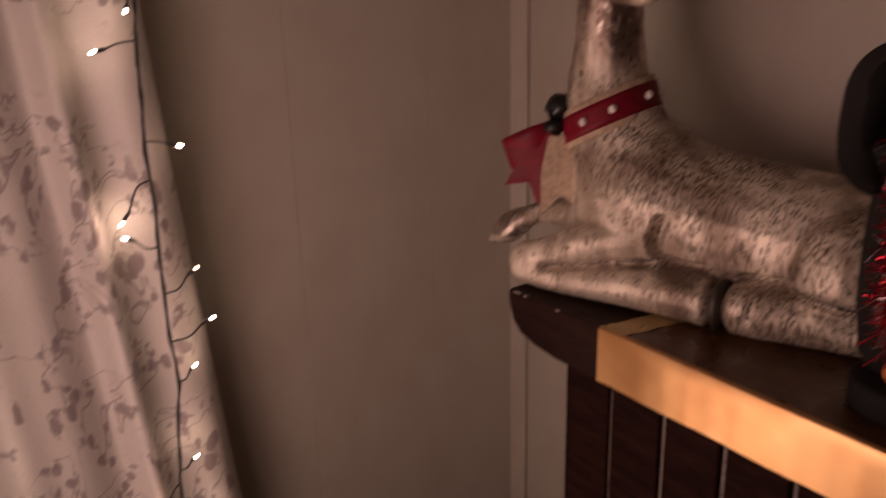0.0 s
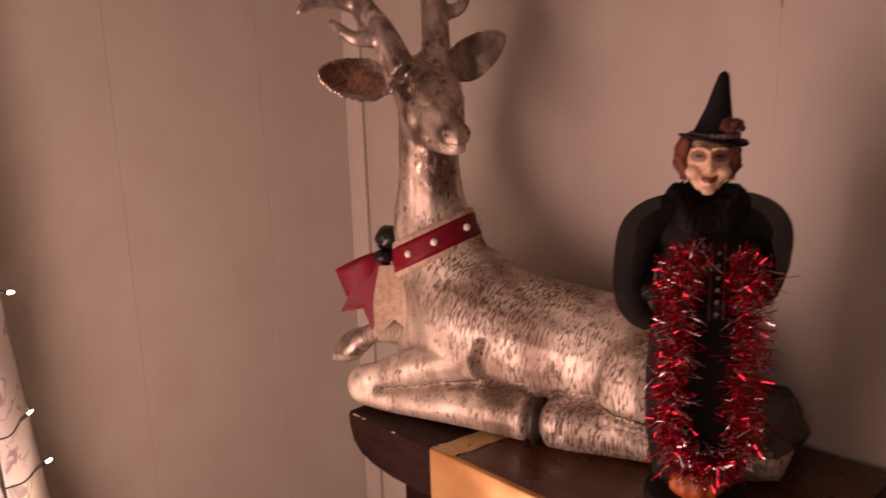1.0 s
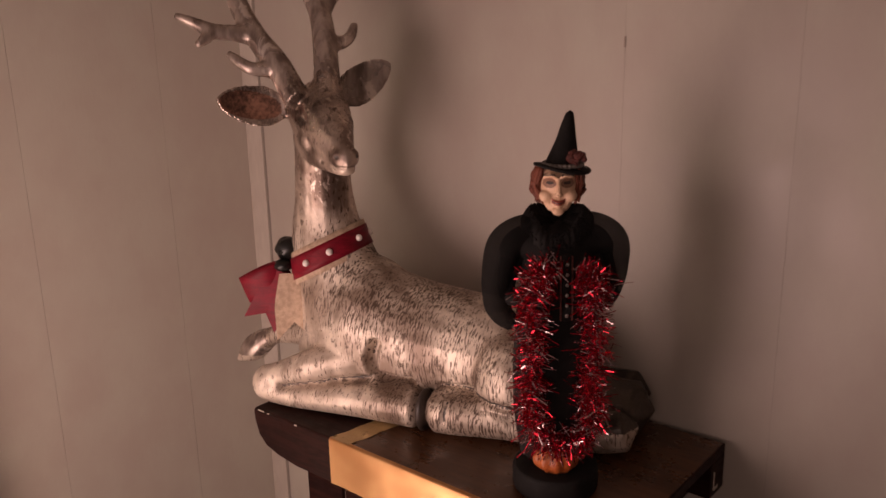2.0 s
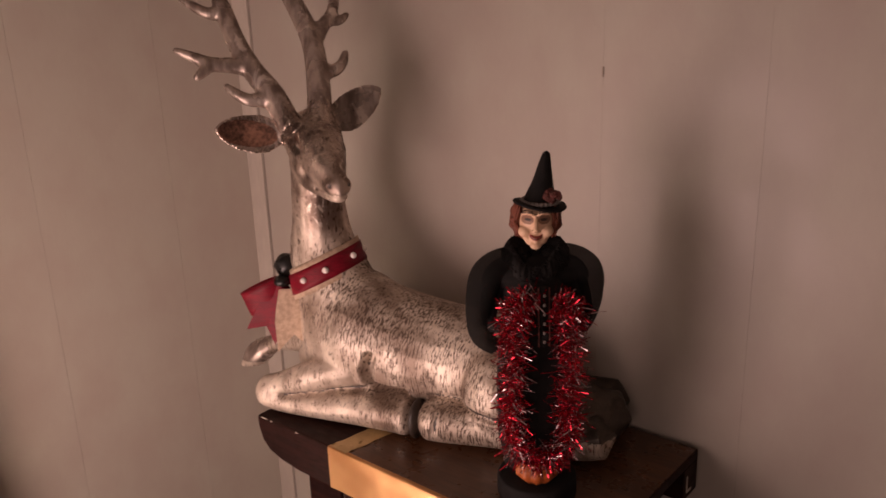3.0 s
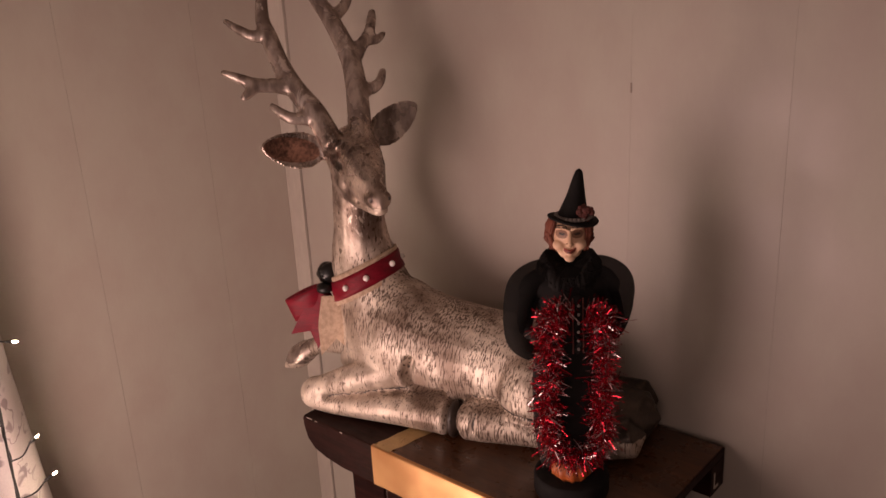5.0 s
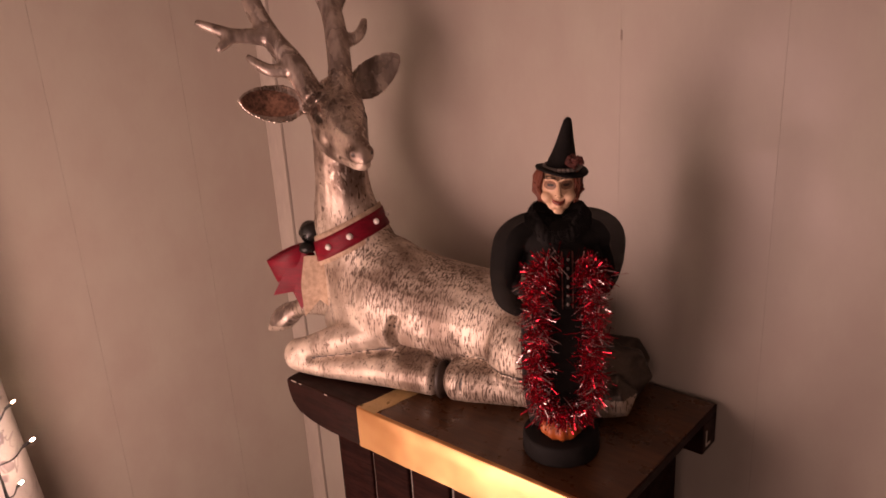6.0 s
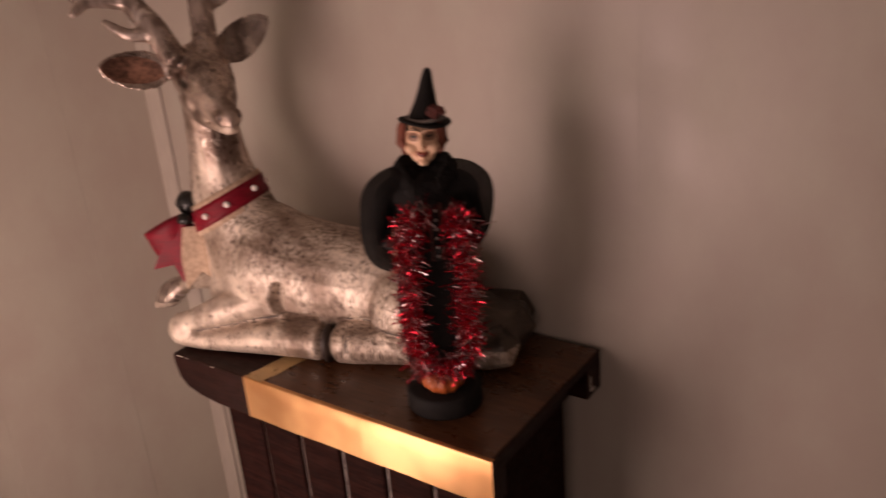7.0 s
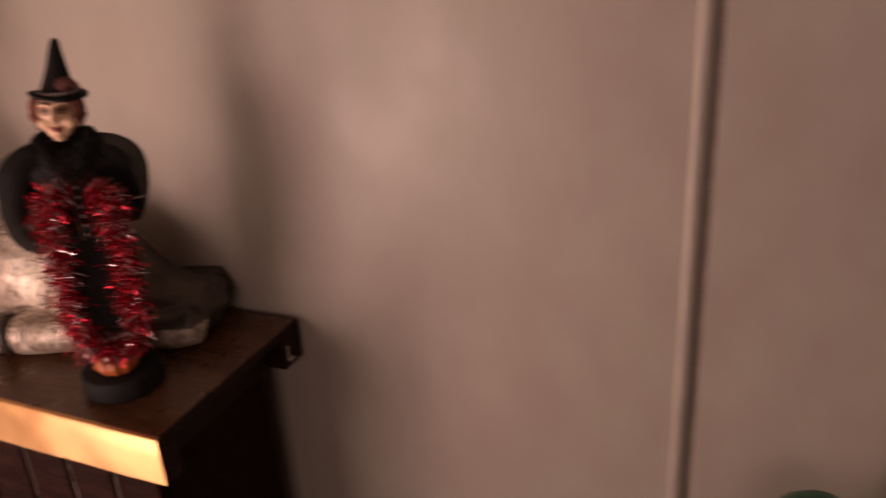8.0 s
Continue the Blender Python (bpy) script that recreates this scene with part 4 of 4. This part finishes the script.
# button strip down the bodice
tube(bm, [(*wp(-0.002, 0.033, 0.250), 0.0035, 0.006), (*wp(-0.002, 0.036, 0.20), 0.0035, 0.006), (*wp(-0.002, 0.036, 0.188), 0.0035, 0.006)], 8, 4, 0)
for side in (1, -1):
    tube(bm, [(*wp(-0.002 + side * 0.0055, 0.0365, 0.250), 0.0008), (*wp(-0.002 + side * 0.0055, 0.0395, 0.20), 0.0008), (*wp(-0.002 + side * 0.0055, 0.0395, 0.188), 0.0008)], 6, 4, 8)
for k in range(6):
    ball(bm, wp(-0.002, 0.0405, 0.243 - 0.0100 * k), 0.0017, 0.0017, 0.0019, None, 11, 8, 6)
# head: one modelled skin with painted features, turned a little from the body
FF, FL = Vector((-0.815, -0.579, 0)), Vector((-0.579, 0.815, 0))


def fp(l, f, z):
    """A place on the doll's head: to its side, forward, up from the board."""
    return WO + WL * 0.0005 + WF * 0.003 + FL * l + FF * f + Vector((0, 0, z))


nod = Matrix.Rotation(math.atan2(-0.579, 0.815), 4, "Z")
hm = bmesh.new()
ball(hm, fp(0, -0.001, 0.3120), 0.0188, 0.0200, 0.0215, nod, 0, 24, 18)
tube(hm, [(*fp(0, 0.004, 0.305), 0.0150, 0.0164), (*fp(0, 0.008, 0.2970), 0.0110, 0.0142), (*fp(0, 0.0120, 0.2900), 0.0065, 0.0095)], 16, 4, up=FF)
ball(hm, fp(0, 0.0150, 0.2895), 0.0062, 0.0050, 0.0048, nod)
for side in (1, -1):
    ball(hm, fp(side * 0.0106, 0.0115, 0.3030), 0.0072, 0.0070, 0.0064, nod)
    tube(hm, [(*fp(side * 0.0022, 0.0190, 0.3215), 0.0016), (*fp(side * 0.0080, 0.0182, 0.3240), 0.0020), (*fp(side * 0.0140, 0.0120, 0.3215), 0.0014)], 8, 3)
    ball(hm, fp(side * 0.0026, 0.0212, 0.3055), 0.0021, 0.0022, 0.0019, nod)
    tube(hm, [(*fp(side * 0.0070, 0.0165, 0.3030), 0.0012), (*fp(side * 0.0092, 0.0155, 0.2985), 0.0013), (*fp(side * 0.0078, 0.0140, 0.2940), 0.0010)], 8, 3)
tube(hm, [(*fp(0, 0.0175, 0.3205), 0.0020), (*fp(0, 0.0215, 0.3135), 0.0023), (*fp(0.0003, 0.0248, 0.3070), 0.0028), (*fp(0.0003, 0.0238, 0.3045), 0.0022)], 10, 3)
tube(hm, [(*fp(0.0062, 0.0160, 0.3000), 0.0010), (*fp(0.0, 0.0200, 0.2978), 0.0016), (*fp(-0.0062, 0.0160, 0.3003), 0.0010)], 8, 3)
tube(hm, [(*fp(0.0050, 0.0165, 0.2965), 0.0010), (*fp(0.0, 0.0192, 0.2945), 0.0017), (*fp(-0.0050, 0.0165, 0.2968), 0.0010)], 8, 3)
head_skin = blended(hm, "doll_head", 0.00085, 3)
hm = bmesh.new()
hm.from_mesh(head_skin)
bpy.data.meshes.remove(head_skin)
for f in hm.faces:
    c = f.calc_center_median() - fp(0, 0, 0)
    l, fw, z = c.dot(FL), c.dot(FF), c.z
    f.material_index = 3
    if fw < 0.004:
        continue
    a = abs(l)
    if ((a - 0.0084) / 0.0062) ** 2 + ((z - 0.3158) / 0.0046) ** 2 < 1:
        f.material_index = 10
    if ((a - 0.0080) / 0.0034) ** 2 + ((z - 0.3162) / 0.0016) ** 2 < 1:
        f.material_index = 5
    if 0.003 < a < 0.0145 and abs(z - 0.3240 + 40.0 * (a - 0.0075) ** 2) < 0.0006:
        f.material_index = 5
    if a < 0.0066 and abs(z - 0.2972 - 16.0 * l * l * 4) < 0.0022:
        f.material_index = 6
    if a < 0.0064 and abs(z - 0.2970 - 16.0 * l * l * 4) < 0.0005:
        f.material_index = 5
tmp = bpy.data.meshes.new("doll_head")
hm.to_mesh(tmp)
hm.free()
bm.from_mesh(tmp)
bpy.data.meshes.remove(tmp)
# wavy hair at the sides and back
for k in range(260):
    q = rng.uniform(-0.55, math.pi + 0.55) + math.pi
    r = rng.uniform(0.0180, 0.0222)
    top, drop = 0.329, rng.uniform(0.024, 0.034)
    l, f = math.cos(q) * r, -0.001 + math.sin(q) * r
    wave = rng.uniform(-0.0022, 0.0022)
    tube(bm, [(*fp(l * 0.88, f, top), 0.0012), (*fp(l * 1.06 + wave, f, top - drop * 0.35), 0.0016), (*fp(l * 1.10 - wave, f, top - drop * 0.7), 0.0015), (*fp(l * 0.90 + wave, f + 0.001, top - drop), 0.0008)], 5, 3, 4)
# pointed hat with a bent tip, brim, band and cloth rose
lean = [(-0.004, 0.002, 0.326, 0.0185), (-0.005, 0.001, 0.334, 0.0155), (-0.0075, 0.0, 0.350, 0.0105), (-0.0095, -0.001, 0.366, 0.0068), (-0.0112, -0.002, 0.3765, 0.0042), (-0.0114, -0.002, 0.3788, 0.0028)]
tube(bm, along(lean, wp), 20, 4, 0)
n = 40
rims = []
for k in range(n):
    q = 2 * math.pi * k / n
    wave = 0.0012 * math.sin(2 * q + 0.8) + 0.0036 * math.cos(q)
    rims.append([bm.verts.new(wp(-0.004 + math.cos(q) * r, 0.002 + math.sin(q) * r, 0.3275 + h + wave * (r / 0.029))) for r, h in ((0.012, 0.001), (0.021, 0.0018), (0.0265, 0.0014), (0.0272, 0.0), (0.0265, -0.0012), (0.012, -0.001))])
for a, b in zip(rims, [*rims[1:], rims[0]]):
    for j in range(5):
        bm.faces.new((a[j], a[j + 1], b[j + 1], b[j])).material_index = 0
for k in range(26):
    q = 2 * math.pi * k / 26
    ball(bm, wp(-0.0045 + math.cos(q) * 0.0180, 0.002 + math.sin(q) * 0.0195, 0.3310), 0.0030, 0.0030, 0.0024, None, 11, 6, 5)
for k in range(30):
    q, h = rng.uniform(0, 2 * math.pi), rng.uniform(-1, 1)
    r = math.sqrt(1 - h * h) * 0.0075
    ball(bm, wp(-0.0145 + math.cos(q) * r, 0.0165 + math.sin(q) * r * 0.6, 0.3380 + h * 0.0065), 0.0036, 0.0032, 0.0030, None, 8, 6, 5)
for f in bm.faces:
    f.smooth = True
bmesh.ops.translate(bm, verts=bm.verts, vec=-WO)
doll = part("witch_doll", bm, doll_mats)
doll.location = WO
tagged(doll, "black-robed witch doll in pointed hat on round base", "doll")

# ---- tinsel garland round the doll ----
path = glide([(0.012, 0.038, 0.236), (0.026, 0.040, 0.232), (0.031, 0.041, 0.205), (0.029, 0.042, 0.165), (0.032, 0.042, 0.125), (0.030, 0.041, 0.092), (0.018, 0.038, 0.068), (-0.004, 0.037, 0.060), (-0.020, 0.038, 0.066), (-0.029, 0.041, 0.095), (-0.025, 0.043, 0.125), (-0.029, 0.043, 0.165), (-0.026, 0.042, 0.205), (-0.030, 0.040, 0.226), (-0.014, 0.038, 0.232)], 12)
rng = random.Random(11)
bm = bmesh.new()
tube(bm, [(*wp(*p), 0.0014) for p in path[::4]], 6, 1, 0)
for k in range(7400):
    i = rng.randrange(len(path) - 1)
    p = V(wp(*path[i])).lerp(V(wp(*path[i + 1])), rng.random())
    lump = 0.0095 + 0.0035 * math.sin(i * 0.9)
    p = p + V((rng.uniform(-1, 1), rng.uniform(-1, 1), rng.uniform(-1, 1))) * lump
    axis = (V(wp(*path[i + 1])) - V(wp(*path[i]))).normalized()
    way = V((rng.gauss(0, 1), rng.gauss(0, 1), rng.gauss(0, 1)))
    way = (way - axis * way.dot(axis)).normalized()
    way = (way + axis * rng.uniform(-0.5, 0.5) + V((0, 0, -0.25))).normalized()
    reach, half = rng.choice((rng.uniform(0.005, 0.011), rng.uniform(0.008, 0.019))), rng.uniform(0.00025, 0.00062)
    flat = way.cross(V((rng.gauss(0, 1), rng.gauss(0, 1), rng.gauss(0, 1)))).normalized()
    curl = flat.cross(way) * rng.uniform(-0.009, 0.009)
    index = 1 if rng.random() < 0.31 else 0
    rows = []
    for u in (0.0, 0.5, 1.0):
        c = p + way * (reach * u) + curl * u * u
        rows.append((bm.verts.new(c + flat * half), bm.verts.new(c - flat * half)))
    for a, b in zip(rows, rows[1:]):
        bm.faces.new((a[0], a[1], b[1], b[0])).material_index = index
garland = part("tinsel_garland", bm, [FOIL_RED, FOIL_SILVER])
tagged(garland, "loop of red and silver tinsel hung on the doll", "garland")

# ---- a dark green rounded top beside the panel joint ----
bm = bmesh.new()
lathe(bm, (0.715, -0.452, 0.0), [(0.05, 0.0), (0.055, 0.02), (0.055, 0.86), (0.051, 0.886), (0.040, 0.908), (0.025, 0.921), (0.008, 0.926)], 40)
tagged(part("canister", bm, GREEN, smooth=True), "dark green round-topped canister standing by the wall", "canister")
